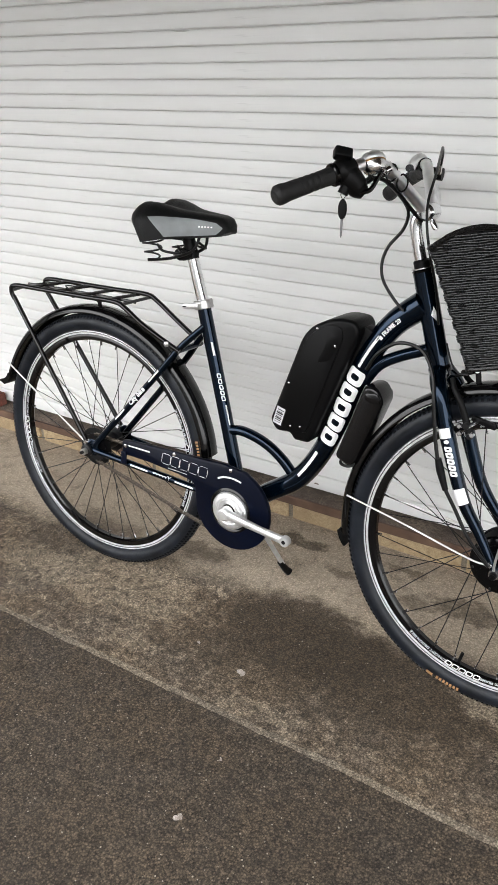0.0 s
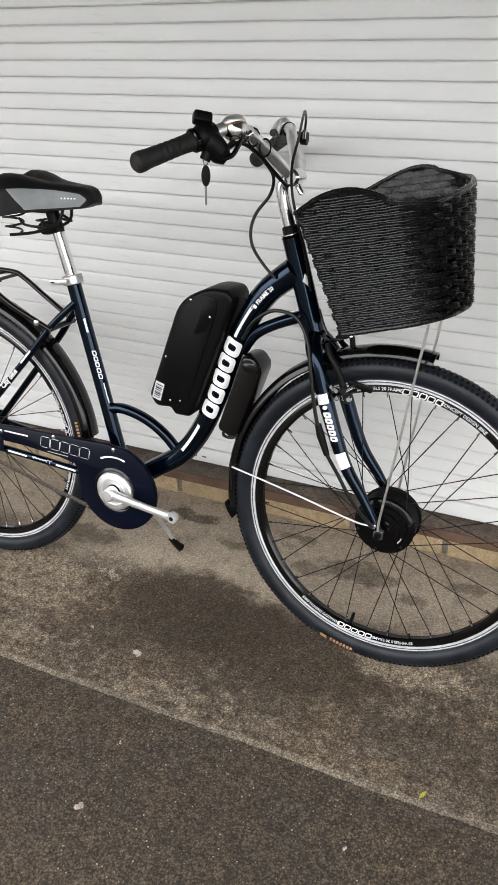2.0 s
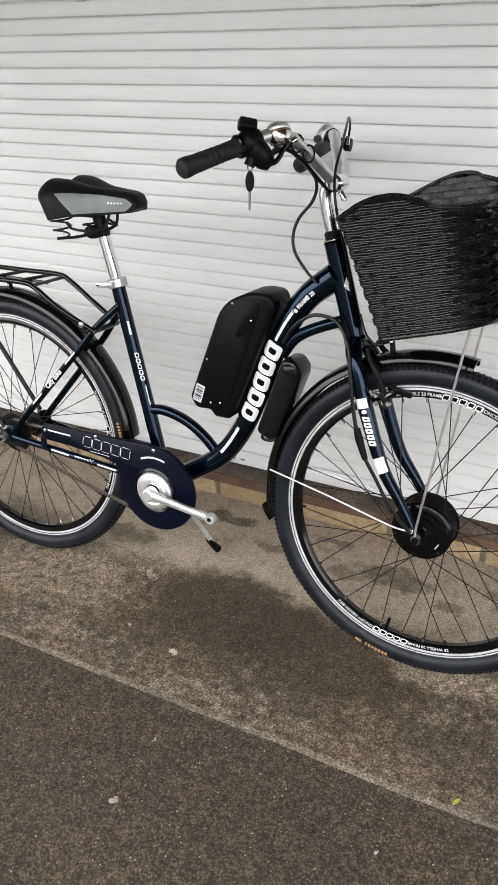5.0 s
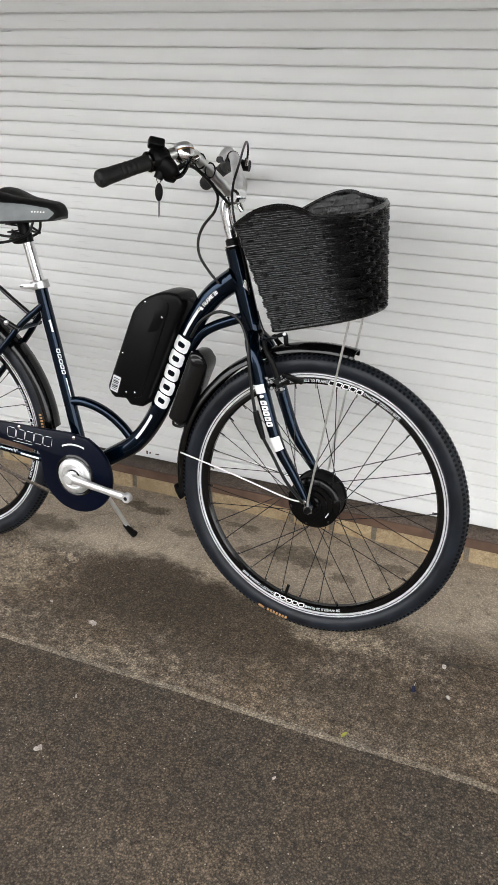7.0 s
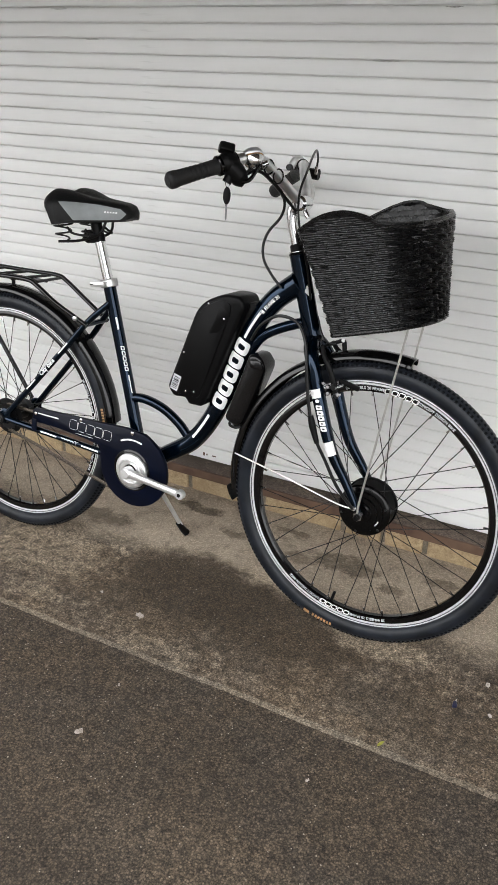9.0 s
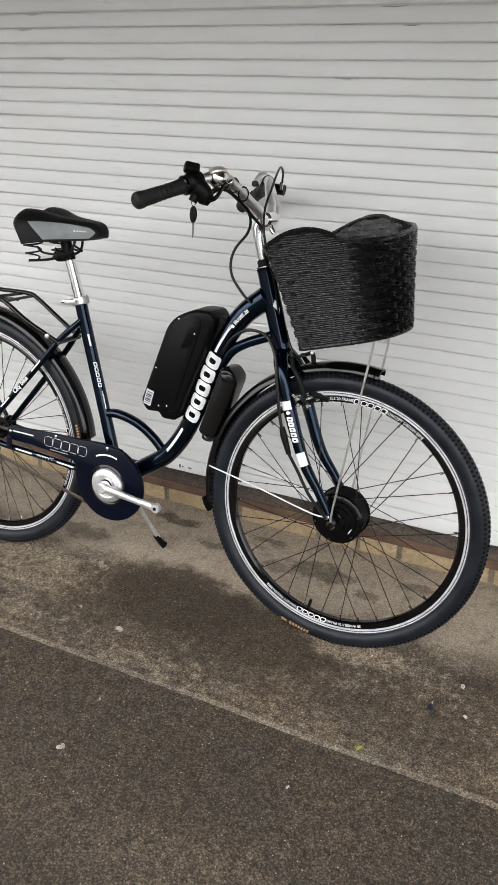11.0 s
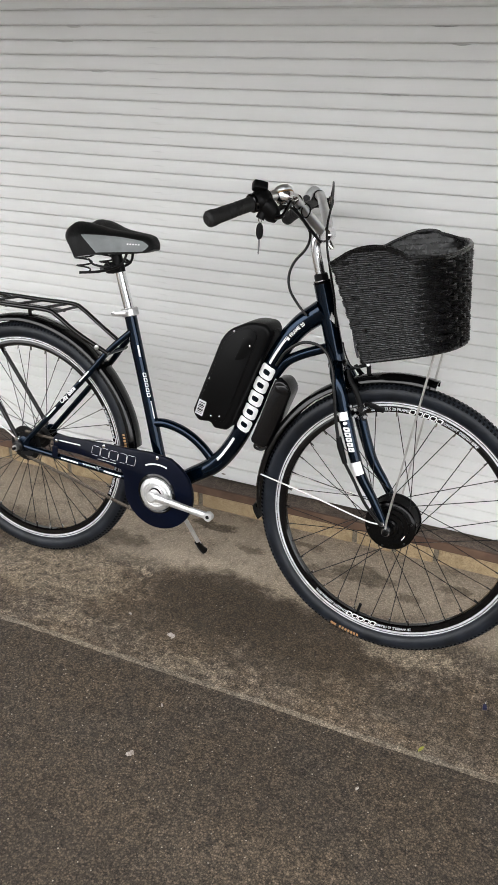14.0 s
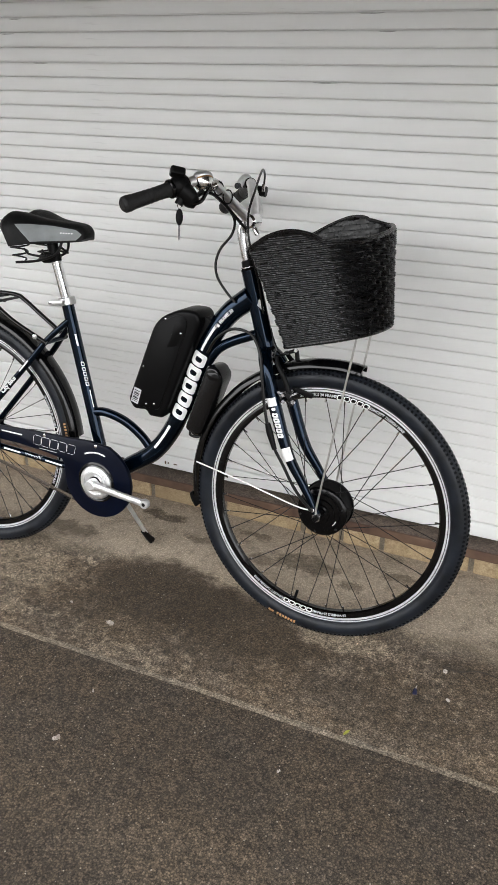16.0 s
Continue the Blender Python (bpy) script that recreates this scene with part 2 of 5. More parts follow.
# the wide blot at y 0.74 makes the yard darker towards its near edge
YARD = grainy_ground("dark_yard_concrete", (0.098, 0.0735, 0.0500), (0.060, 0.0455, 0.0325), (0.132, 0.102, 0.072), [(-0.9, 0.95, 0.25, 0.2, 0.4, 0), (-0.3, 1.15, 0.2, 0.12, 0.35, 0), (-0.95, 0.74, 0.8, 0.22, 0.75, 0), (-0.2, 0.95, 0.3, 0.1, 0, 0.3)], stones=1.4, clump=0.60, hard=2.2)
APRON_BLOTS = [(-0.68, 1.69, 0.26, 0.15, 0.95, 0), (-0.42, 1.66, 0.28, 0.14, 0.85, 0), (-1.13, 1.86, 0.11, 0.045, 0.6, 0), (-0.883, 2.056, 0.08, 0.03, 0.8, 0), (-0.36, 1.98, 0.10, 0.05, 0.7, 0), (-0.72, 1.98, 0.05, 0.02, 0.6, 0), (-0.58, 2.06, 0.07, 0.02, 0.6, 0), (-0.10, 2.02, 0.05, 0.03, 0.6, 0), (-0.20, 1.93, 0.05, 0.02, 0.6, 0), (-0.48, 1.95, 0.04, 0.03, 0.55, 0), (-1.45, 1.75, 0.2, 0.15, 0.5, 0),
               (-1.24, 1.63, 0.26, 0.13, 0, 0.42), (-1.12, 1.72, 0.10, 0.035, 0, 0.35), (-1.04, 1.455, 0.06, 0.03, 0, 0.35), (-1.50, 1.58, 0.14, 0.08, 0, 0.35), (-0.97, 1.73, 0.03, 0.018, 0, 0.8), (-0.86, 1.56, 0.10, 0.05, 0.55, 0), (-0.60, 1.54, 0.22, 0.06, 0.45, 0), (-0.64, 1.42, 0.13, 0.03, 0, 0.3), (-0.16, 1.71, 0.15, 0.05, 0, 0.6), (0.05, 1.52, 0.25, 0.10, 0.45, 0), (-0.30, 1.52, 0.2, 0.08, 0.35, 0), (-0.50, 1.83, 0.14, 0.03, 0, 0.6), (0.30, 1.75, 0.25, 0.15, 0.5, 0)]
APRON = grainy_ground("brown_apron_concrete", (0.205, 0.153, 0.103), (0.066, 0.0480, 0.0305), (0.47, 0.385, 0.285), APRON_BLOTS, worn=(1.74, 1.83, (0.53, 0.44, 0.34), 0.95), clump=0.9, hard=2.0)
JOINT = grainy_ground("pale_joint_mortar", (0.33, 0.275, 0.205), (0.16, 0.128, 0.092), (0.42, 0.355, 0.27), stones=0.3, clump=0.5, hard=1.2)
BRICK = concrete("buff_brick", (0.46, 0.345, 0.20), (0.27, 0.19, 0.105), (0.55, 0.44, 0.29), (0.54, 0.43, 0.27), 0.45, 0.65, speck=0.3)
MORTAR = concrete("grey_mortar", (0.22, 0.185, 0.14), (0.1, 0.085, 0.065), (0.32, 0.28, 0.22), (0.26, 0.22, 0.165), 0.45, 0.65)
SILL = concrete("brown_weathered_sill", (0.135, 0.10, 0.078), (0.045, 0.031, 0.023), (0.36, 0.31, 0.25), (0.24, 0.19, 0.145), 0.48, 0.66, speck=0.3)


def shutter_paint():
    m = bpy.data.materials.new("white_shutter_paint")
    m.use_nodes = True
    n, l, b = link_tree(m)
    co = n.new("ShaderNodeTexCoord")
    info = n.new("ShaderNodeObjectInfo")
    streak = noise_tex(n, l, co, 3.0, 6, 0.6, (0.6, 1, 9))
    rub = noise_tex(n, l, co, 14, 6, 0.7, (0.35, 1, 6))
    c = blend(n, l, span(n, l, streak, 0.4, 0.75, 0.0, 0.5), (0.79, 0.792, 0.785), (0.69, 0.69, 0.68))
    c = blend(n, l, span(n, l, rub, 0.63, 0.76, 0.0, 0.4), c, (0.42, 0.42, 0.41))
    c = blend(n, l, span(n, l, info.outputs["Random"], 0, 1, 0, 0.06), c, (0.5, 0.5, 0.48))
    l.new(c, b.inputs["Base Color"])
    b.inputs["Roughness"].default_value = 0.42
    return m


SHUTTER = shutter_paint()
GRIME = material("grey_grime", (0.42, 0.42, 0.41), 0.7, 0.0, 0.25, 150)


# ---- mesh helpers ----
def mesh_of(data, name, smooth=True, sharp=0.7):
    if isinstance(data, bmesh.types.BMesh):
        bm = data
    else:
        bm = bmesh.new()
        vs = [bm.verts.new(v) for v in data[0]]
        for f in data[1]:
            try:
                bm.faces.new([vs[i] for i in f])
            except ValueError:
                pass
    bmesh.ops.recalc_face_normals(bm, faces=bm.faces)
    for f in bm.faces:
        f.smooth = smooth
    for e in bm.edges:
        if len(e.link_faces) == 2 and e.calc_face_angle(0) > sharp:
            e.smooth = False
    me = bpy.data.meshes.new(name)
    bm.to_mesh(me)
    bm.free()
    return me


def part(name, data, mat, parent=None, label="", m=None, sharp=0.7):
    """Links one mesh object under a thing or a part."""
    me = data if isinstance(data, bpy.types.Mesh) else mesh_of(data, name, sharp=sharp)
    if not me.materials:
        me.materials.append(mat)
    ob = new(name, me)
    ob.parent = parent
    if m is not None:
        ob.matrix_local = m
    return tagged(ob, label)


def join(*datas):
    vs, fs = [], []
    for v, f in datas:
        k = len(vs)
        vs += [tuple(p) for p in v]
        fs += [[i + k for i in face] for face in f]
    return vs, fs


def spline(pts, step=8):
    """Catmull-Rom through the points."""
    p = [np.array(q, float) for q in pts]
    if len(p) < 3:
        return p
    p = [2 * p[0] - p[1]] + p + [2 * p[-1] - p[-2]]
    out = []
    for a, b, c, d in zip(p, p[1:], p[2:], p[3:]):
        for k in range(step):
            t = k / step
            out.append(0.5 * (2 * b + (c - a) * t + (2 * a - 5 * b + 4 * c - d) * t * t + (3 * b - a - 3 * c + d) * t**3))
    return out + [p[-2]]


def frames(path):
    """Tangent and two normals along a path, carried without twist."""
    path = [np.array(p, float) for p in path]
    tang = [path[min(i + 1, len(path) - 1)] - path[max(i - 1, 0)] for i in range(len(path))]
    tang = [t / (np.linalg.norm(t) + 1e-12) for t in tang]
    n = np.cross(tang[0], (0, 1, 0))
    if np.linalg.norm(n) < 0.2:
        n = np.cross(tang[0], (1, 0, 0))
    out = []
    for t in tang:
        n = n - t * (n @ t)
        n = n / np.linalg.norm(n)
        out.append((t, n, np.cross(t, n)))
    return path, out


def tube(pts, r, n=14, step=8, flat=1.0, caps=True, closed=False):
    """A swept round bar; r may be one radius or one for each given point; flat squeezes the second axis."""
    path = spline(pts, step) if step else [np.array(p, float) for p in pts]
    if isinstance(r, (list, tuple)):
        radii = np.interp(np.linspace(0, 1, len(path)), np.linspace(0, 1, len(r)), r)
    else:
        radii = [r] * len(path)
    path, fr = frames(path)
    vs, fs = [], []
    for p, (t, a, b), rad in zip(path, fr, radii):
        for k in range(n):
            w = 2 * math.pi * k / n
            vs.append(tuple(p + rad * (math.cos(w) * a + flat * math.sin(w) * b)))
    rings = len(path)
    for i in range(rings - (0 if closed else 1)):
        j = (i + 1) % rings
        for k in range(n):
            fs.append([i * n + k, i * n + (k + 1) % n, j * n + (k + 1) % n, j * n + k])
    if caps and not closed:
        fs.append(list(range(n)))
        fs.append([(rings - 1) * n + k for k in range(n)])
    return vs, fs


def lathe(profile, n=72, closed=True):
    """Turns a profile of (radius, y) about the Y axis."""
    vs, fs, m = [], [], len(profile)
    for i in range(n):
        w = 2 * math.pi * i / n
        vs += [(r * math.cos(w), y, r * math.sin(w)) for r, y in profile]
    for i in range(n):
        j = (i + 1) % n
        for k in range(m if closed else m - 1):
            k2 = (k + 1) % m
            fs.append([i * m + k, i * m + k2, j * m + k2, j * m + k])
    return vs, fs


def disc_profile(rows):
    return lathe([(max(r, 1e-4), y) for r, y in rows], 48, closed=False)


def slab(outline, y0, y1, bevel=0.004, seg=2):
    """A plate: an outline in x and z, from y0 to y1, with rounded edges."""
    bm = bmesh.new()
    a = [bm.verts.new((x, y0, z)) for x, z in outline]
    f = bm.faces.new(a)
    ext = bmesh.ops.extrude_face_region(bm, geom=[f])
    moved = [v for v in ext["geom"] if isinstance(v, bmesh.types.BMVert)]
    bmesh.ops.translate(bm, verts=moved, vec=(0, y1 - y0, 0))
    bmesh.ops.recalc_face_normals(bm, faces=bm.faces)
    if bevel:
        rims = [e for e in bm.edges if abs(e.verts[0].co.y - e.verts[1].co.y) < 1e-6]
        bmesh.ops.bevel(bm, geom=rims, offset=bevel, segments=seg, profile=0.5, affect="EDGES", clamp_overlap=True)
    return bm


def round_corners(pts, r, seg=5):
    """Rounds the corners of a closed outline in the plane."""
    out, k = [], len(pts)
    rs = r if isinstance(r, (list, tuple)) else [r] * k
    for i in range(k):
        p, a, b = (np.array(pts[j % k], float) for j in (i, i - 1, i + 1))
        ra = min(rs[i], np.linalg.norm(a - p) * 0.48, np.linalg.norm(b - p) * 0.48)
        s, e = p + (a - p) / np.linalg.norm(a - p) * ra, p + (b - p) / np.linalg.norm(b - p) * ra
        for j in range(seg + 1):
            t = j / seg
            out.append(tuple((1 - t) ** 2 * s + 2 * t * (1 - t) * p + t * t * e))
    return out


def block(x0, x1, y0, y1, z0, z1, bevel=0.003, seg=2):
    bm = bmesh.new()
    bmesh.ops.create_cube(bm, size=1)
    for v in bm.verts:
        v.co = ((x0, x1)[v.co.x > 0], (y0, y1)[v.co.y > 0], (z0, z1)[v.co.z > 0])
    if bevel:
        bmesh.ops.bevel(bm, geom=bm.edges[:], offset=bevel, segments=seg, profile=0.5, affect="EDGES")
    return bm


# ---- the setting ----
WALL_Y, STEP_Y = 2.19, 2.135


def make_ground():
    xs = [-60, -20, -6, -3, -1, 1, 3, 6, 20, 60]
    ys = [-60, -20, -6, -2, 0, 1.374]
    vs = [(x, y, 0) for y in ys for x in xs]
    k = len(xs)
    fs = [[j * k + i, j * k + i + 1, (j + 1) * k + i + 1, (j + 1) * k + i] for j in range(len(ys) - 1) for i in range(k - 1)]
    tagged(part("ground", (vs, fs), YARD), "dark worn concrete yard with exposed aggregate", "ground", kind="structure")
    apron = part("pavement", ([(-60, 1.374, 0), (60, 1.374, 0), (60, 60, 0), (-60, 60, 0)], [[0, 1, 2, 3]]), APRON)
    tagged(apron, "brownish stained concrete strip along the shutter", "pavement", kind="structure")
    vs, fs, n = [], [], 3000
    for i in range(n + 1):
        x = -6 + 12 * i / n
        slow, quick = noise.noise((x * 3.1, 0.3, 0)), noise.noise((x * 17, 5.2, 0))
        lo = 1.3650 + 0.0030 * slow + 0.0026 * quick + 0.0014 * noise.noise((x * 75, 1.7, 0))
        hi = 1.3815 + 0.0030 * slow + 0.0048 * noise.noise((x * 14, 8.1, 0)) + 0.0026 * noise.noise((x * 60, 3.3, 0))
        vs += [(x, lo, 0.0004), (x, (lo + hi) / 2, 0.0008), (x, hi, 0.0004)]
    for i in range(n):
        for k in (0, 1):
            fs.append([3 * i + k, 3 * i + k + 1, 3 * i + 4 + k, 3 * i + 3 + k])
    tagged(part("joint_strip", (vs, fs), JOINT), "pale mortar joint between two concrete slabs", "joint", kind="structure")


make_ground()

PITCH, SHUTTER_Z0, SHUTTER_X0, SHUTTER_X1 = 0.0389, 0.1462, -3.4, 1.9


def make_shutter():
    base = new("roller_shutter")
    base.location = (0, WALL_Y, 0)
    tagged(base, "closed white roller shutter of narrow curved metal slats", "shutter", kind="structure")
    # each slat swells forward to its lower edge and laps over the top of the next one
    prof = [(0.0045, 0.0010), (-0.0038, 0.0008), (-0.0046, 0.0011), (-0.0050, 0.0020), (-0.0049, 0.0045), (-0.0051, 0.009), (-0.0050, 0.015), (-0.0047, 0.021), (-0.0041, 0.0265), (-0.0035, 0.031), (-0.0027, 0.0340), (-0.0017, 0.0357), (0.0004, 0.0368), (0.0030, 0.0374), (0.0050, 0.0376), (0.0050, 0.0412), (0.0065, 0.0412)]
    k = len(prof)
    vs = [(x, y, z) for x in (SHUTTER_X0, SHUTTER_X1) for y, z in prof]
    fs = [[i, (i + 1) % k, k + (i + 1) % k, k + i] for i in range(k)] + [list(range(k)), list(range(k, 2 * k))]
    slat = mesh_of((vs, fs), "slat", sharp=0.6)
    slat.materials.append(SHUTTER)
    rng = random.Random(8)
    for i in range(46):
        part("slat", slat, SHUTTER, base, m=pose(0, rng.uniform(-0.0004, 0.0004), SHUTTER_Z0 + i * PITCH + rng.uniform(-0.0003, 0.0003), rng.uniform(-0.5, 0.5)))
    bar = part("bottom_bar", block(SHUTTER_X0, SHUTTER_X1, -0.012, 0.004, 0.099, SHUTTER_Z0 - 0.001, 0.003), SHUTTER, base)
    for x in (-2.9, -1.987, -0.3, 0.9):
        part("bar_bolt", tube([(x, -0.011, 0.118), (x, -0.016, 0.118), (x, -0.018, 0.118)], [0.009, 0.009, 0.006], 14, 0), SHUTTER, bar)
    for x, w, h in ((-0.968, 0.003, 0.006), (-0.957, 0.0025, 0.003), (-0.93, 0.007, 0.002)):
        part("rust_spot", block(x - w, x + w, -0.0132, -0.0118, 0.118 - h, 0.118 + h, 0.0005), RUST, bar, "brown rust spot")
    for x0, x1, k in ((-0.374, -0.304, 33.88), (-0.318, -0.271, 32.87), (-0.483, -0.410, 29.90), (-1.425, -1.377, 33.82), (-1.468, -1.407, 32.84), (-1.351, -1.299, 30.86)):
        z, n = SHUTTER_Z0 + k * PITCH, 14
        edge = [(x0 + (x1 - x0) * i / n, z + 0.0016) for i in range(n + 1)] + [(x0 + (x1 - x0) * i / n, z + 0.0012 - 0.0026 * math.sin(math.pi * i / n)) for i in range(n - 1, 0, -1)]
        part("grime_streak", slab(edge, -0.0056, -0.0022, 0.0), GRIME, base, "grey grime smear under a slat joint")


make_shutter()


def make_plinth():
    base = new("brick_plinth")
    base.location = (0, STEP_Y, 0)
    tagged(base, "low course of buff bricks under a weathered brown sill", "plinth", kind="structure")
    part("mortar_bed", block(-3.4, 1.9, 0.006, 0.3, -0.02, 0.062, 0), MORTAR, base)
    rng = random.Random(2)
    ends = [-3.159 + 0.27 * i for i in range(9)] + [-0.724, -0.449, -0.32, -0.19] + [0.08 + 0.27 * i for i in range(7)]
    for x, x2 in zip(ends, ends[1:]):
        part("brick", block(x + 0.008, x2 - 0.008, rng.uniform(-0.003, 0.002), 0.1, -0.01, 0.061, 0.004), BRICK, base)
    part("sill", block(-3.4, 1.9, -0.010, 0.3, 0.0625, 0.087, 0.004), SILL, base)
    part("sill_edge", block(-3.4, 1.9, -0.0185, -0.0105, 0.060, 0.089, 0.002), RUST, base, "rusty brown steel edge")


make_plinth()
red_brick = concrete("red_brick", (0.20, 0.055, 0.035), (0.09, 0.03, 0.02), (0.3, 0.12, 0.08), (0.24, 0.08, 0.05), 0.45, 0.65)
tagged(part("broken_brick", block(-2.40, -2.287, 2.128, 2.17, 0.0895, 0.139, 0.005), red_brick), "broken red brick standing on the sill", "brick")
tagged(part("wall_shop", block(-12, 12, WALL_Y + 0.06, WALL_Y + 0.3, 0, 1.949, 0), SHUTTER), "plain white wall behind the shutter", "wall", kind="structure")
# added overhang, never in view: keeps sky light off the upper slats
tagged(part("shade_roof", block(-12, 12, WALL_Y - 1.75, WALL_Y + 0.3, 1.95, 2.15, 0.01), ROOF_DARK), "unseen plain dark roof added to shade the top of the shutter", "roof", kind="structure")
# added wall out of view on the left, dims that end of the shutter
tagged(part("shade_wall_side", block(-5.2, -4.9, -0.6, WALL_Y + 0.05, 0, 1.945, 0.01), PLASTER), "unseen plain rendered wall added to shade the left of the shutter", "wall", kind="structure")
# added wall behind the camera, its width and height set the low sky light
tagged(part("shade_wall_opposite", block(-5.6, 4.2, -7.3, -7.0, 0, 3.6, 0.01), PLASTER), "unseen plain dark wall added across the yard to block low sky light", "wall", kind="structure")

# ---- the bicycle ----
bike = new("bicycle")
bike.matrix_world = pose(-1.35, 1.702, 0, -7.0, 0, 0)
tagged(bike, "dark blue step-through electric city bicycle on its kickstand", "bicycle")
TYRE_R = 0.356
AXLE_F, AXLE_R = 1.102, 0.0
HEAD_TOP, HEAD_LOW = np.array((0.862, 0, 0.923)), np.array((0.917, 0, 0.740))
STEER = 0.0
steer_axis = Vector(HEAD_TOP - HEAD_LOW).normalized()
S = Matrix.Translation(HEAD_LOW) @ Matrix.Rotation(radians(STEER), 4, steer_axis) @ Matrix.Translation(-Vector(HEAD_LOW))


LINE = material("grey_wear_line", (0.10, 0.10, 0.11), 0.5, 0.5)


def make_wheel(name, u, label, flange, half, leads, first, steer):
    w = new(name)
    w.parent = bike
    w.matrix_local = (S if steer else Matrix()) @ pose(u, 0, TYRE_R)
    tagged(w, label)
    prof = [(0.333 + 0.023 * math.cos(a), 0.023 * math.sin(a)) for a in np.linspace(-2.45, 2.45, 22)]
    part("tyre", lathe(prof + [(0.312, 0.010), (0.312, -0.010)], 120), RUBBER, w)
    part("rim", lathe([(0.3025, 0.0108), (0.3015, 0.0115), (0.290, 0.0105), (0.286, 0.006), (0.286, -0.006), (0.290, -0.0105), (0.3015, -0.0115), (0.3025, -0.0108), (0.311, -0.006), (0.311, 0.006)], 120), BLACK_GLOSS, w, "glossy black rim")
    for side in (-1, 1):
        rows = [(0.3185, 0.0105), (0.3175, 0.0125)]
        for g in (0.3145, 0.3110):
            rows += [(g + 0.0009, 0.0125), (g + 0.0005, 0.0105), (g - 0.0005, 0.0105), (g - 0.0009, 0.0125)]
        rows += [(0.3035, 0.0125), (0.3027, 0.0112)]
        part("brake_track", lathe([(r, side * y) for r, y in rows], 120, closed=False), TRACK, w, "bare silver brake track")
        for g in (0.3135, 0.3085):
            part("wear_line", lathe([(g + 0.0011, side * 0.0124), (g + 0.0010, side * 0.0129), (g - 0.0010, side * 0.0129), (g - 0.0011, side * 0.0124)], 96), LINE, w, "thin dark wear line")
    spoke = {}
    for i in range(36):
        side = -1 if i % 2 == 0 else 1
        lead = radians(leads[i % 4])
        key = (side, lead)
        if key not in spoke:
            p0 = (flange * math.cos(lead), side * half, flange * math.sin(lead))
            spoke[key] = mesh_of(tube([p0, (0.288, side * 0.003, 0)], 0.0011, 6, 0), "spoke")
        turn = Matrix.Rotation(-radians(first + 10 * i), 4, "Y")
        part("spoke", spoke[key], STEEL_DARK, w, m=turn)
        if "nip" not in spoke:
            spoke["nip"] = mesh_of(tube([(0.274, 0, 0), (0.2875, 0, 0)], 0.0021, 6, 0), "nipple")
        part("nipple", spoke["nip"], CHROME, w, m=turn)
    return w


front_wheel = make_wheel("front_wheel", AXLE_F, "spoked wheel with a black hub motor", 0.060, 0.025, (42, 42, -42, -42), -135, True)
rear_wheel = make_wheel("rear_wheel", AXLE_R, "spoked wheel with a black geared hub", 0.03, 0.032, (45, 30, -11, -37), -150, False)

# frame tubes
DOWN = [(0.460, 0, 0.303), (0.528, 0, 0.352), (0.605, 0, 0.407), (0.660, 0, 0.482), (0.700, 0, 0.572), (0.732, 0, 0.667), (0.768, 0, 0.746), (0.814, 0, 0.812), (0.872, 0, 0.860)]
down_tube = part("down_tube", tube(DOWN, [0.0225, 0.0235, 0.0245, 0.0245, 0.0245, 0.0245, 0.025, 0.0265, 0.0285], 20), NAVY, bike, "dark blue curved main tube")
seat_tube = part("seat_tube", tube([(0.331, 0, 0.78), (0.452, 0, 0.31)], 0.0165, 18, 0), NAVY, bike)
head_tube = part("head_tube", tube([HEAD_TOP, HEAD_LOW], 0.0212, 24, 0), NAVY, bike)
part("curved_brace", tube([(0.405, 0, 0.485), (0.45, 0, 0.492), (0.51, 0, 0.478), (0.562, 0, 0.447), (0.603, 0, 0.405)], 0.0125), NAVY, bike)
part("upper_brace", tube([(0.757, 0, 0.678), (0.785, 0, 0.717), (0.829, 0, 0.745), (0.905, 0, 0.776)], 0.0125), NAVY, bike)
for s in (-1, 1):
    part("seat_stay", tube([(0.342, s * 0.012, 0.735), (0.29, s * 0.034, 0.682), (0.225, s * 0.046, 0.604), (0.01, s * 0.064, 0.362)], 0.0085), NAVY, bike)
    part("chain_stay", tube([(0.445, s * 0.028, 0.305), (0.34, s * 0.046, 0.327), (0.01, s * 0.064, 0.358)], 0.0095), NAVY, bike)
    part("fork_leg", tube([(0.919, s * 0.008, 0.734), (0.929, s * 0.032, 0.718), (0.946, s * 0.048, 0.684), (0.973, s * 0.052, 0.602), (1.015, s * 0.055, 0.495), (1.058, s * 0.058, 0.430), (1.1, s * 0.06, 0.362)], [0.0185, 0.0175, 0.0165, 0.016, 0.0135, 0.011, 0.009]), NAVY, bike, m=S)
part("seat_post", tube([(0.334, 0, 0.77), (0.2985, 0, 0.890)], 0.0135, 18, 0), CHROME, bike, "chrome seat post")
part("stem", tube([(0.862, 0, 0.92), (0.838, 0, 1.000), (0.842, 0, 1.026), (0.862, 0, 1.036)], 0.0125), CHROME, bike, "chrome quill stem", m=S)

# ---- wheel details ----
def flat_text(words, size, bold=0.0):
    cu = bpy.data.curves.new("words", "FONT")
    cu.body, cu.size, cu.align_x, cu.align_y, cu.resolution_u = words, size, "CENTER", "CENTER", 2
    cu.offset = bold
    ob = bpy.data.objects.new("words", cu)
    me = bpy.data.meshes.new_from_object(ob)
    vs = [tuple(v.co) for v in me.vertices]
    fs = [list(p.vertices) for p in me.polygons]
    bpy.data.objects.remove(ob)
    bpy.data.meshes.remove(me)
    bpy.data.curves.remove(cu)
    return vs, fs


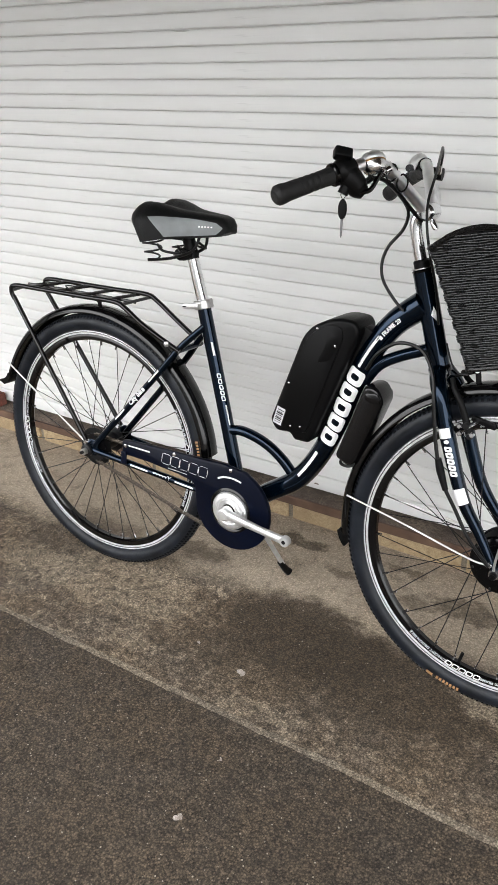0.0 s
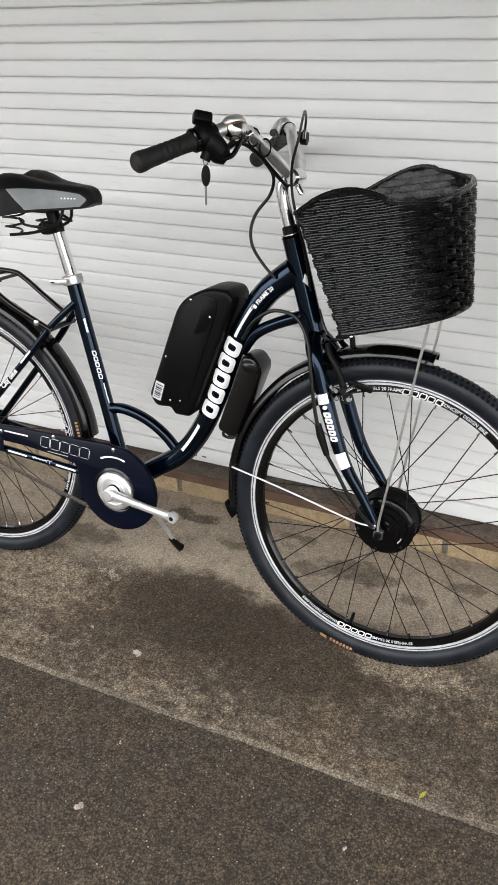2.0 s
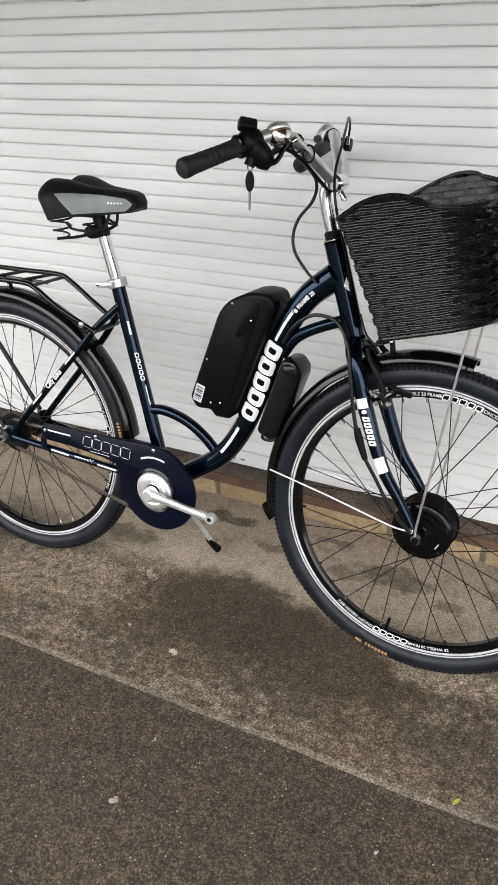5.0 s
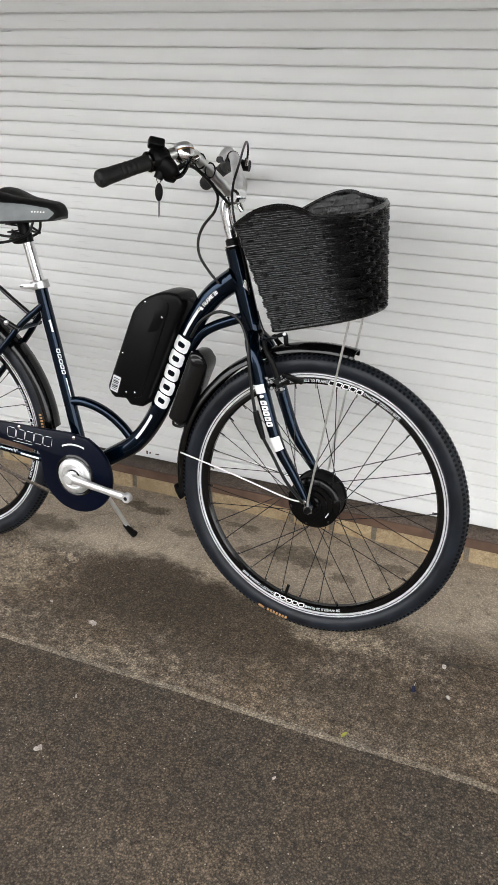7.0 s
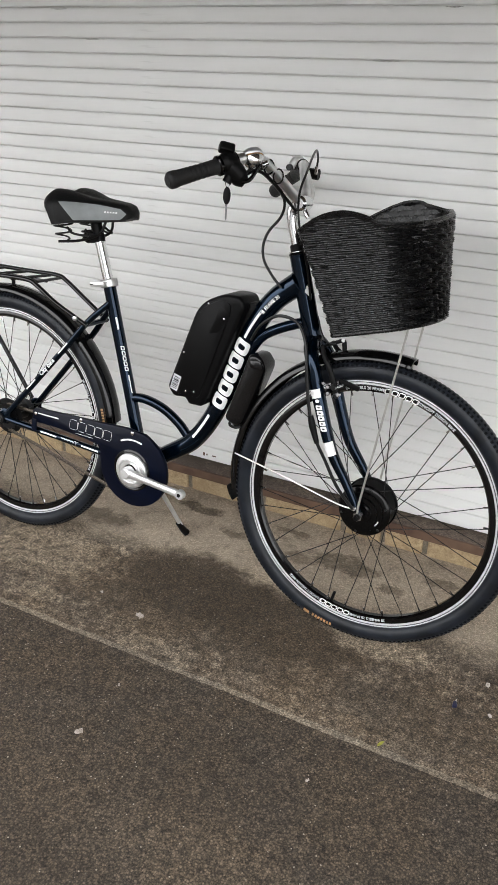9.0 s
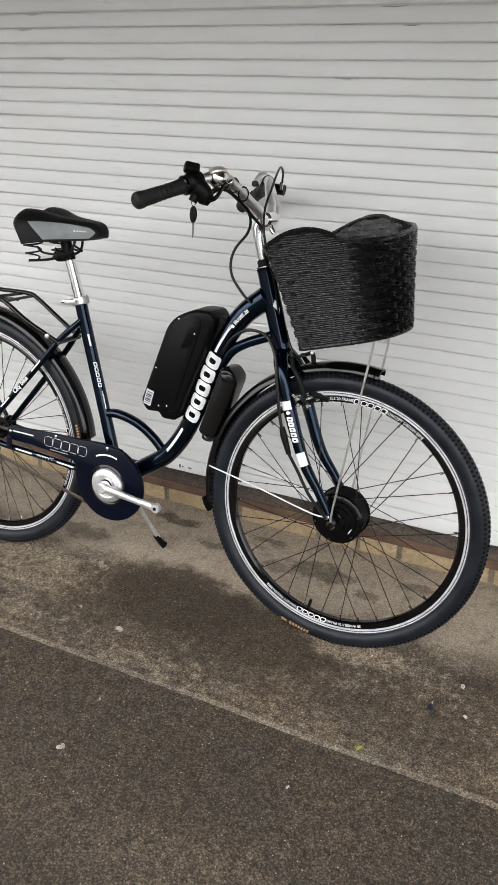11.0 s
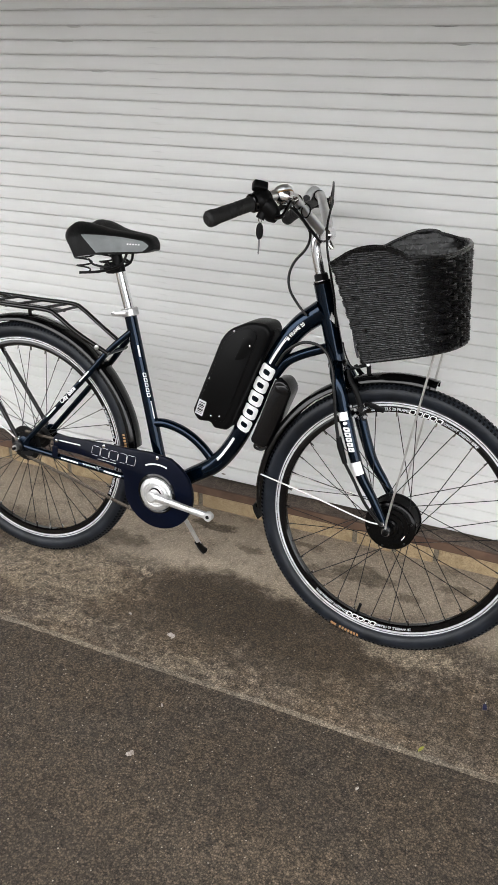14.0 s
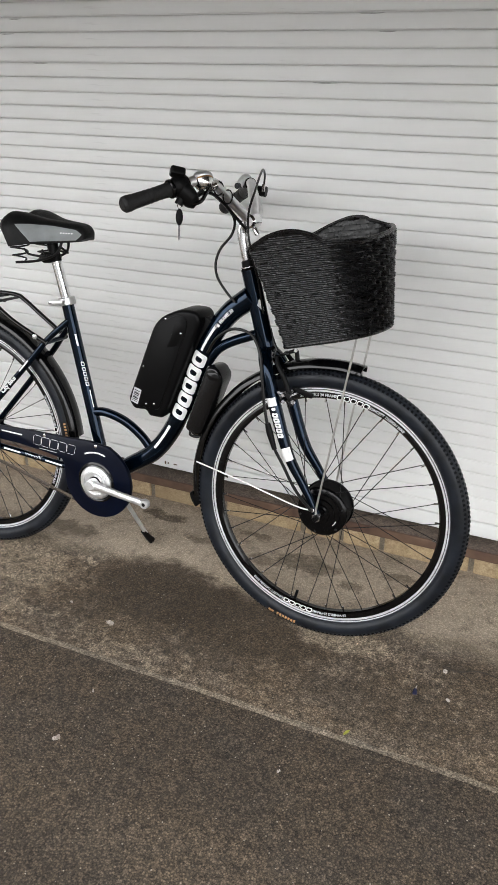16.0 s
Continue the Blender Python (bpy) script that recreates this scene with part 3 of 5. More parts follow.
def rect(x0, x1, y0, y1, nx=1, ny=1):
    vs = [(x0 + (x1 - x0) * i / nx, y0 + (y1 - y0) * j / ny, 0) for j in range(ny + 1) for i in range(nx + 1)]
    k = nx + 1
    return vs, [[j * k + i, j * k + i + 1, (j + 1) * k + i + 1, (j + 1) * k + i] for j in range(ny) for i in range(nx)]


def ring_mark(cx, w, h, t, seg=5, cut=0):
    """A rounded frame-shaped mark, for a brand's letter drawn as a plain shape."""
    def outline(a, b, r):
        return round_corners([(-a, -b), (a, -b), (a, b), (-a, b)], r, seg)
    o, i = outline(w / 2, h / 2, min(w, h) * 0.3), outline(w / 2 - t, h / 2 - t, min(w, h) * 0.16)
    k = len(o)
    vs = [(cx + x, y, 0) for x, y in o] + [(cx + x, y, 0) for x, y in i]
    return vs, [[j, (j + 1) % k, k + (j + 1) % k, k + j] for j in range(k)]


def brand(width, height, t, count=5, gap=0.16, slant=0.22):
    w = width / (count + gap * (count - 1))
    vs, fs = join(*[ring_mark(-width / 2 + w / 2 + j * w * (1 + gap), w, height, t) for j in range(count)])
    return [(x + slant * y, y, z) for x, y, z in vs], fs


def bent(data, radius, y, mid):
    """Lays a flat mark round a wheel's side, clockwise from the angle mid, facing the chain side."""
    vs = []
    for x, h, _ in data[0]:
        a = mid - x / radius
        vs.append(((radius + h) * math.cos(a), y, (radius + h) * math.sin(a)))
    return vs, data[1]


PRINT = material("thin_white_print", (0.55, 0.56, 0.58), 0.4, 0.0, 0.1, 60)


def wheel_print(w, turn):
    for half in (0, math.pi):
        a = turn + half
        part("rim_lettering", bent(flat_text("28 WHEELS 20 FRAME", 0.0098, 0.0002), 0.2945, -0.01185, a + 0.30), PRINT, w, "small white lettering on the rim")
        part("rim_lettering", bent(flat_text("CONCEPT DESIGN BIKE", 0.0098, 0.0002), 0.2945, -0.01185, a - 0.30), PRINT, w, "small white lettering on the rim")
        part("rim_mark", bent(brand(0.082, 0.0125, 0.0023, gap=0.1), 0.2945, -0.0119, a), WHITE, w, "white outlined mark on the rim")
        if half: part("tyre_mark", bent(join(*[rect(-0.03 + 0.0083 * k, -0.0247 + 0.0083 * k, -0.004, 0.004) for k in range(7)], rect(0.034, 0.05, -0.002, 0.005)), 0.338, -0.0236, a - 0.065 + (0.15 if w is rear_wheel else 0)), ORANGE, w, "orange print on the tyre wall")


wheel_print(front_wheel, radians(80.5))
wheel_print(rear_wheel, radians(185))


TREAD = material("dull_tread_rubber", (0.006, 0.0065, 0.008), 0.8, 0.0, 0.3, 60, spec=0.1)


def tread(w):
    """Small rubber blocks along the shoulders and crown of a tyre."""
    items = []
    for i in range(190):
        a = 2 * math.pi * i / 190
        for side, off in ((-1, 0), (1, 0.5), (-0.38, 0.25), (0.38, 0.75)):
            b = a + 2 * math.pi / 190 * off
            ph = side * 0.85
            r, y = 0.333 + 0.0232 * math.cos(ph), 0.0232 * math.sin(ph)
            c, s = math.cos(b), math.sin(b)
            er, et = Vector((c, 0, s)), Vector((-s, 0, c))
            up = (er * math.cos(ph) + Vector((0, math.sin(ph), 0)))
            ac = up.cross(et)
            p = er * r + Vector((0, y, 0))
            v = []
            for dz, k in ((-0.001, 1.0), (0.0006, 0.75)):
                for sx, sy in ((-1, -1), (1, -1), (1, 1), (-1, 1)):
                    v.append(tuple(p + up * dz + et * sx * 0.0034 * k + ac * sy * 0.0036 * k))
            items.append((v, [[4, 5, 6, 7], [0, 1, 5, 4], [1, 2, 6, 5], [2, 3, 7, 6], [3, 0, 4, 7]]))
    part("tread", join(*items), TREAD, w, "knobbly rubber tread blocks")


tread(front_wheel)
tread(rear_wheel)


def bolt(name, p, axis, r, h, mat, parent, sides=6):
    q = np.array(p, float)
    d = np.array(axis, float) / np.linalg.norm(axis)
    return part(name, tube([q, q + d * h * 0.8, q + d * h], [r, r, r * 0.75], sides * 2, 0), mat, parent)


def hub_motor():
    w = front_wheel
    part("hub_cover", disc_profile([(0.0, -0.050), (0.016, -0.050), (0.018, -0.047), (0.024, -0.047), (0.026, -0.043), (0.036, -0.042), (0.038, -0.038), (0.048, -0.037), (0.050, -0.033), (0.058, -0.032), (0.0625, -0.029), (0.0645, -0.026)]), HUB_BLACK, w, "black motor cover with stepped rings")
    part("hub_shell", disc_profile([(0.0640, -0.0262), (0.0645, -0.022), (0.0625, -0.020), (0.0625, 0.020), (0.0665, 0.022), (0.0665, 0.027), (0.055, 0.033), (0.03, 0.04), (0.0, 0.042)]), HUB_MATT, w, "matt black motor shell")
    bolts = [tube([(0.056 * math.cos(a), -0.031, 0.056 * math.sin(a)), (0.056 * math.cos(a), -0.0345, 0.056 * math.sin(a))], 0.0028, 8, 0) for a in np.linspace(0.3, 0.3 + 2 * math.pi, 7)[:-1]]
    for b in bolts:
        part("hub_screw", b, STEEL_DARK, w)
    part("hub_mark", bent(join(*[rect(-0.007 + 0.003 * k, -0.005 + 0.003 * k, -0.0013, 0.0013) for k in range(5)]), 0.0435, -0.0384, radians(-28)), WHITE, w, "small white print on the hub")
    part("axle", tube([(0, -0.082, 0), (0, 0.082, 0)], 0.0065, 12, 0), STEEL_DARK, w)
    for s in (-1, 1):
        part("axle_nut", tube([(0, s * 0.062, 0), (0, s * 0.072, 0)], 0.0115, 6, 0), CHROME, w, "chromed axle nut")
        part("nut_cap", tube([(0, s * 0.072, 0), (0, s * 0.077, 0), (0, s * 0.082, 0)], [0.0085, 0.0085, 0.0062], 16, 0), BLACK_MATT, w, "black rubber nut cap")
    part("valve", tube([(-0.062, 0, -0.279), (-0.056, 0, -0.254)], [0.0042, 0.0038], 10, 0), BLACK_MATT, w, "black valve cap")


hub_motor()


def rear_hub():
    w = rear_wheel
    part("hub_shell", disc_profile([(0.0, -0.05), (0.012, -0.05), (0.014, -0.045), (0.034, -0.036), (0.034, -0.030), (0.022, -0.027), (0.02, 0.0), (0.022, 0.027), (0.034, 0.03), (0.034, 0.036), (0.014, 0.045), (0.0, 0.05)]), STEEL_DARK, w, "dark steel hub")
    teeth = []
    for i in range(36):
        a = 2 * math.pi * i / 36
        teeth.append((0.040 if i % 2 else 0.036, a))
    ol = [(r * math.cos(a), r * math.sin(a)) for r, a in teeth]
    part("sprocket", slab(ol, -0.0445, -0.042, 0), STEEL_DARK, w, "dark toothed sprocket")
    part("axle", tube([(0, -0.098, 0), (0, 0.098, 0)], 0.0045, 12, 0), STEEL_DARK, w)
    part("spoke_protector", disc_profile([(0.0, -0.0405), (0.047, -0.0405), (0.053, -0.0385), (0.053, -0.0370), (0.0, -0.0365)]), BLACK_MATT, w, "black disc behind the sprocket")
    for s in (-1, 1):
        part("axle_nut", tube([(0, s * 0.080, 0), (0, s * 0.090, 0)], 0.0100, 6, 0), ALLOY, w, "chromed axle nut")
        part("axle_washer", tube([(0, s * 0.069, 0), (0, s * 0.078, 0), (0, s * 0.080, 0)], [0.0175, 0.0175, 0.0145], 20, 0), STEEL_DARK, w, "dark serrated washer")


rear_hub()


# ---- frame details ----
def decal(name, data, path, radius, s0, phi0, mat, parent, label="", lift=0.0007, flip=False):
    """Wraps a flat mark round a tube: x runs along it from s0, y round it from the angle phi0."""
    pts = [np.array(p, float) for p in (spline(path, 10) if len(path) > 2 else [np.array(path[0]) * (1 - t) + np.array(path[1]) * t for t in np.linspace(0, 1, 40)])]
    dist = np.r_[0, np.cumsum([np.linalg.norm(b - a) for a, b in zip(pts, pts[1:])])]
    arr = np.array(pts)
    vs = []
    for x, y, _ in data[0]:
        s = min(max(s0 + x, 0), dist[-1])
        p = np.array([np.interp(s, dist, arr[:, k]) for k in range(3)])
        q = np.array([np.interp(min(s + 0.004, dist[-1]), dist, arr[:, k]) for k in range(3)])
        o = np.array([np.interp(max(s - 0.004, 0), dist, arr[:, k]) for k in range(3)])
        t = (q - o) / np.linalg.norm(q - o)
        side = np.array((0, -1.0, 0))
        side = side - t * (side @ t)
        side /= np.linalg.norm(side)
        up = np.cross(side, t)
        if up[2] < 0 and not flip:
            up = -up
        a = phi0 + y / radius
        vs.append(tuple(p + (radius + lift) * (math.cos(a) * side + math.sin(a) * up)))
    return part(name, (vs, data[1]), mat, parent, label)


def rich(data, most=0.006):
    """Cuts long faces of a flat mark so that it can bend."""
    bm = bmesh.new()
    vv = [bm.verts.new(v) for v in data[0]]
    for f in data[1]:
        bm.faces.new([vv[i] for i in f])
    bmesh.ops.triangulate(bm, faces=bm.faces)
    for _ in range(3):
        long = [e for e in bm.edges if e.calc_length() > most]
        if not long:
            break
        bmesh.ops.subdivide_edges(bm, edges=long, cuts=1)
        bmesh.ops.triangulate(bm, faces=bm.faces)
    bm.verts.index_update()
    out = [tuple(v.co) for v in bm.verts], [[v.index for v in f.verts] for f in bm.faces]
    bm.free()
    return out


decal("tube_mark", rich(brand(0.194, 0.041, 0.0115, gap=0.08, slant=0.12)), DOWN, 0.0245, 0.418, -0.12, WHITE, down_tube, "bold white mark along the tube")
decal("stripe", rich(rect(0, 0.09, -0.003, 0.003, 14, 2)), DOWN, 0.0249, 0.522, 0.0, WHITE, down_tube, "white pinstripe")
decal("stripe", rich(rect(0, 0.085, -0.0035, 0.0035, 12, 2)), DOWN, 0.0245, 0.205, 0.15, WHITE, down_tube, "white pinstripe")
decal("frame_size", rich(flat_text("FRAME 20", 0.0118, 0.0004)), DOWN, 0.0266, 0.638, -0.15, WHITE, down_tube, "white words on the tube")
decal("square_mark", rich(rect(0, 0.007, -0.004, 0.004, 2, 2)), DOWN, 0.0259, 0.601, -0.15, WHITE, down_tube, "white square mark")
SEAT_LINE = [(0.331, 0, 0.78), (0.452, 0, 0.31)]
decal("seat_tube_mark", rich(brand(0.068, 0.0095, 0.0024)), SEAT_LINE, 0.0165, 0.195, 0.85, WHITE, seat_tube, "small white mark")
decal("stripe", rich(rect(0, 0.20, -0.0015, 0.0015, 24, 2)), SEAT_LINE, 0.0165, 0.12, -0.75, WHITE, seat_tube, "white pinstripe")
decal("stripe", rich(rect(0, 0.032, -0.0025, 0.0025, 6, 2)), SEAT_LINE, 0.0165, 0.085, 0.75, WHITE, seat_tube, "white pinstripe")
decal("stripe", rich(rect(0, 0.05, -0.0015, 0.0015, 12, 2)), SEAT_LINE, 0.0165, 0.24, 1.0, WHITE, seat_tube, "white pinstripe")

SEAT_STAY = [(0.342, -0.012, 0.735), (0.29, -0.034, 0.682), (0.225, -0.046, 0.604), (0.01, -0.064, 0.362)]
stay_right = [o for o in bike.children if o.name.startswith("seat_stay")][0]
decal("stripe", rich(rect(0, 0.045, -0.0022, 0.0022, 8, 2)), SEAT_STAY, 0.0085, 0.165, 0.2, WHITE, stay_right, "white pinstripe")
decal("stripe", rich(rect(0, 0.045, -0.0022, 0.0022, 8, 2)), SEAT_STAY, 0.0085, 0.325, 0.2, WHITE, stay_right, "white pinstripe")
stay_words = flat_text("City bike", 0.0185, 0.0007)
stay_words = [(-x, y, z) for x, y, z in stay_words[0]], stay_words[1]
decal("stay_words", rich(stay_words), SEAT_STAY, 0.0085, 0.268, 0.1, WHITE, stay_right, "white words on the stay")
CHAIN_STAY = [(0.445, -0.028, 0.305), (0.34, -0.046, 0.327), (0.01, -0.064, 0.358)]
chain_right = [o for o in bike.children if o.name.startswith("chain_stay")][0]
for s0, wd in ((0.11, 0.055), (0.25, 0.055)):
    decal("stripe", rich(rect(0, wd, -0.002, 0.002, 10, 2)), CHAIN_STAY, 0.0095, s0, 0.25, WHITE, chain_right, "white pinstripe")
script = [(0.056 * k / 90 + 0.0016 * math.sin(k * 0.42), 0.0034 * math.sin(k * 0.42 + 1.2) * (1.5 if k < 20 else 0.8) + 0.001, 0) for k in range(91)]
script_mark = [(p[0], p[1] + s, 0) for p in script for s in (-0.0009, 0.0009)], [[2 * k, 2 * k + 1, 2 * k + 3, 2 * k + 2] for k in range(len(script) - 1)]
decal("model_mark", rich(script_mark), CHAIN_STAY, 0.0095, 0.178, 0.25, WHITE, chain_right, "white curly mark")
FORK = [(0.919, -0.008, 0.734), (0.929, -0.032, 0.718), (0.946, -0.048, 0.684), (0.973, -0.052, 0.602), (1.015, -0.055, 0.495), (1.058, -0.058, 0.430), (1.1, -0.06, 0.362)]
fork_right = [o for o in bike.children if o.name.startswith("fork_leg")][0]
decal("fork_patch", rich(rect(0, 0.021, -0.012, 0.012, 6, 8)), FORK, 0.0158, 0.123, 0.0, WHITE, fork_right, "white patch", lift=0.0012)
decal("fork_dot", rich(([(0.0042 * math.cos(a), 0.0050 * math.sin(a), 0) for a in np.linspace(0, 2 * math.pi, 15)[:-1]], [list(range(14))])), FORK, 0.0156, 0.151, 0.1, WHITE, fork_right, "small white dot", lift=0.0012)
decal("fork_mark", rich(brand(0.062, 0.014, 0.0042)), FORK, 0.0152, 0.192, 0.1, WHITE, fork_right, "small white mark", lift=0.0012)
decal("fork_patch", rich(rect(0, 0.034, -0.015, 0.015, 6, 8)), FORK, 0.0141, 0.250, 0.0, WHITE, fork_right, "white patch", lift=0.0012)

# head set, seat clamp, bottom bracket shell
ax = (HEAD_TOP - HEAD_LOW) / np.linalg.norm(HEAD_TOP - HEAD_LOW)
part("headset_cup", tube([HEAD_TOP - ax * 0.002, HEAD_TOP + ax * 0.0015, HEAD_TOP + ax * 0.006], [0.0205, 0.0228, 0.0165], 24, 0), BLACK_GLOSS, bike, "black headset ring")
part("headset_washer", tube([HEAD_TOP + ax * 0.0045, HEAD_TOP + ax * 0.0050, HEAD_TOP + ax * 0.0072, HEAD_TOP + ax * 0.0077], [0.0150, 0.0225, 0.0225, 0.0150], 24, 0), CHROME, bike, "thin chrome headset washer")
part("headset_nut", tube([HEAD_TOP + ax * 0.0072, HEAD_TOP + ax * 0.020, HEAD_TOP + ax * 0.023], [0.0165, 0.0165, 0.0138], 16, 0), BLACK_MATT, bike, "black headset nut")
part("lower_cup", tube([HEAD_LOW - ax * 0.012, HEAD_LOW - ax * 0.010, HEAD_LOW - ax * 0.002, HEAD_LOW + ax * 0.003], [0.020, 0.0235, 0.0235, 0.021], 24, 0), BLACK_GLOSS, bike, "black lower headset cup")
part("fork_crown", tube([HEAD_LOW - ax * 0.030, HEAD_LOW - ax * 0.020, HEAD_LOW - ax * 0.010], [0.012, 0.0195, 0.0205], 18), NAVY, bike, m=S)
st = np.array((0.331 - 0.452, 0, 0.78 - 0.31))
st /= np.linalg.norm(st)
c0 = np.array((0.331, 0, 0.78))
clamp = part("seat_clamp", tube([c0 - st * 0.006, c0 - st * 0.004, c0 + st * 0.013, c0 + st * 0.015], [0.0215, 0.0235, 0.0235, 0.0215], 24, 0), ALLOY, bike, "bright alloy quick-release seat clamp")
part("quick_lever", slab(round_corners([(-0.034, -0.006), (-0.022, -0.007), (0.012, -0.0045), (0.012, 0.0065), (-0.022, 0.006), (-0.034, 0.005)], 0.0035), -0.007, 0.007, 0.002), ALLOY, clamp, m=Matrix.Translation(c0 + np.array((-0.004, -0.026, 0.003))) @ pose(0, 0, 0, 0, -6, 0))
part("lever_slot", slab([(-0.0335, -0.0012), (-0.023, -0.0012), (-0.023, 0.0014), (-0.0335, 0.0014)], -0.0078, -0.006, 0), STEEL_DARK, clamp, "dark slot", m=Matrix.Translation(c0 + np.array((-0.004, -0.026, 0.003))) @ pose(0, 0, 0, 0, -6, 0))
part("bracket_shell", tube([(0.46, -0.036, 0.303), (0.46, 0.036, 0.303)], 0.021, 20, 0), NAVY, bike)
part("axle_bracket", slab(round_corners([(-0.022, 0.338), (0.03, 0.345), (0.035, 0.385), (0.012, 0.39), (-0.018, 0.372)], 0.006), -0.068, -0.063, 0.001), NAVY, bike)
part("axle_bracket", slab(round_corners([(-0.022, 0.338), (0.03, 0.345), (0.035, 0.385), (0.012, 0.39), (-0.018, 0.372)], 0.006), 0.063, 0.068, 0.001), NAVY, bike)
part("stay_bridge", tube([(0.285, -0.04, 0.672), (0.285, 0.04, 0.672)], 0.007, 10, 0), NAVY, bike)


ALLOY_LIGHT = material("pale_cast_alloy", (0.80, 0.80, 0.80), 0.42, 0.85, 0.06, 60)


# ---- chain guard, crank, chain, stand ----
def guard_outline():
    c, r = np.array((0.463, 0.313)), 0.108
    arc = [tuple(c + r * np.array((math.cos(a), math.sin(a)))) for a in np.radians(np.linspace(196, 418, 40))]
    return arc + [(0.50, 0.417), (0.44, 0.424), (0.37, 0.421), (0.25, 0.418), (0.125, 0.413), (0.118, 0.405), (0.118, 0.378), (0.125, 0.372), (0.20, 0.371), (0.30, 0.362), (0.345, 0.354), (0.352, 0.345)]


guard = part("chain_guard", slab(guard_outline(), -0.066, -0.052, 0.004), NAVY_FLAT, bike, "dark blue plastic chain guard")


def on_guard(data, u, v, tilt=0.0, y=-0.0667):
    c, s = math.cos(tilt), math.sin(tilt)
    return [(u + c * x - s * h, y, v + s * x + c * h) for x, h, _ in data[0]], data[1]


part("guard_mark", on_guard(brand(0.142, 0.029, 0.0011, gap=0.03, slant=0.12), 0.322, 0.392, -0.05), WHITE, guard, "outlined white mark")
part("guard_stripe", on_guard(rect(-0.03, 0.042, -0.002, 0.002), 0.17, 0.401, -0.01), WHITE, guard, "white stripe")
part("guard_stripe", on_guard(rect(-0.03, 0.03, -0.0007, 0.0007), 0.30, 0.371, -0.03), WHITE, guard, "thin white line")
part("guard_stripe", ([(0.463 + r * math.cos(a), -0.0667, 0.313 + r * math.sin(a)) for a in np.radians(np.linspace(70, 118, 14)) for r in (0.080, 0.0845)], [[2 * i, 2 * i + 1, 2 * i + 3, 2 * i + 2] for i in range(13)]), WHITE, guard, "white curved stripe")
part("guard_strut", slab(round_corners([(0.120, 0.350), (0.137, 0.348), (0.139, 0.384), (0.121, 0.384)], 0.003), -0.0745, -0.0705, 0.001), NAVY_FLAT, guard, "dark strut holding the guard to the stay")
for u, v in ((0.132, 0.399), (0.292, 0.414), (0.462, 0.4145)):
    bolt("guard_screw", (u, -0.066, v), (0, -1, 0), 0.005, 0.004, CHROME, guard)
crank = part("crank_arm", tube([(0.461, -0.086, 0.309), (0.50, -0.094, 0.309), (0.57, -0.105, 0.307), (0.643, -0.111, 0.303)], [0.0155, 0.0115, 0.0095, 0.0105], 14, flat=0.75), ALLOY_LIGHT, bike, "silver alloy crank arm without pedal")
part("crank_boss", tube([(0.461, -0.076, 0.309), (0.461, -0.098, 0.309), (0.461, -0.101, 0.309)], [0.0165, 0.0155, 0.012], 20, 0), ALLOY_LIGHT, crank)
part("pedal_eye", tube([(0.643, -0.102, 0.303), (0.643, -0.104, 0.303), (0.643, -0.117, 0.303), (0.643, -0.119, 0.303)], [0.0108, 0.0125, 0.0125, 0.0108], 20, 0), ALLOY_LIGHT, crank)
part("pedal_hole", tube([(0.643, -0.1195, 0.303), (0.643, -0.1185, 0.303)], 0.0050, 14, 0), STEEL_DARK, crank, "dark threaded hole")
part("crank_cover", ([(x + 0.461, y, z + 0.309) for x, y, z in lathe([(0.018, -0.0715), (0.020, -0.0745), (0.030, -0.0755), (0.032, -0.0725), (0.035, -0.0755), (0.045, -0.0745), (0.0485, -0.071), (0.049, -0.0665), (0.018, -0.0665)], 48)[0]], lathe([(0, 0)] * 9, 48)[1]), ALLOY_LIGHT, bike, "silver ring round the crank")
part("crank_hollow", ([(x + 0.461, y, z + 0.309) for x, y, z in disc_profile([(0.0, -0.0705), (0.0185, -0.0705), (0.0185, -0.067)])[0]], disc_profile([(0.0, 0.0), (0.02, 0.0), (0.02, 0.01)])[1]), STEEL_DARK, bike, "dark gap round the crank spindle")
part("guard_lip", ([(x + 0.461, y, z + 0.309) for x, y, z in lathe([(0.050, -0.0668), (0.054, -0.069), (0.058, -0.0668), (0.054, -0.0655)], 48)[0]], lathe([(0, 0)] * 4, 48)[1]), BLACK_GLOSS, guard)


def chain_run():
    """Links of the chain between the sprocket and the guard, each a small plate pair."""
    link = mesh_of(join(*[tube([(-0.0055, y, 0), (0, y, 0), (0.0055, y, 0)], [0.0040, 0.0026, 0.0040], 8, 0, flat=0.3) for y in (-0.0035, 0.0035)]), "chain_link")
    link.materials.append(CHAIN)
    chain = new("chain")
    chain.parent = bike
    for a, b in (((0.008, 0.318), (0.44, 0.215)), ((0.005, 0.396), (0.44, 0.375))):
        d = np.subtract(b, a)
        n = int(np.linalg.norm(d) / 0.0127)
        for i in range(n):
            p = np.array(a) + d * (i + 0.5) / n
            part("chain_link", link, STEEL_DARK, chain, m=pose(p[0], -0.045, p[1], 0, -math.degrees(math.atan2(d[1], d[0])), 0))


chain_run()
stand = part("kickstand", tube([(0.438, 0.03, 0.285), (0.464, 0.091, 0.178), (0.489, 0.158, 0.060)], [0.008, 0.0068, 0.0068], 12), ALLOY_LIGHT, bike, "silver side stand propping the bicycle")
part("stand_foot", tube([(0.484, 0.147, 0.074), (0.491, 0.166, 0.046), (0.497, 0.176, 0.033)], [0.0082, 0.0098, 0.0112], 14), BLACK_MATT, stand, "black rubber foot")


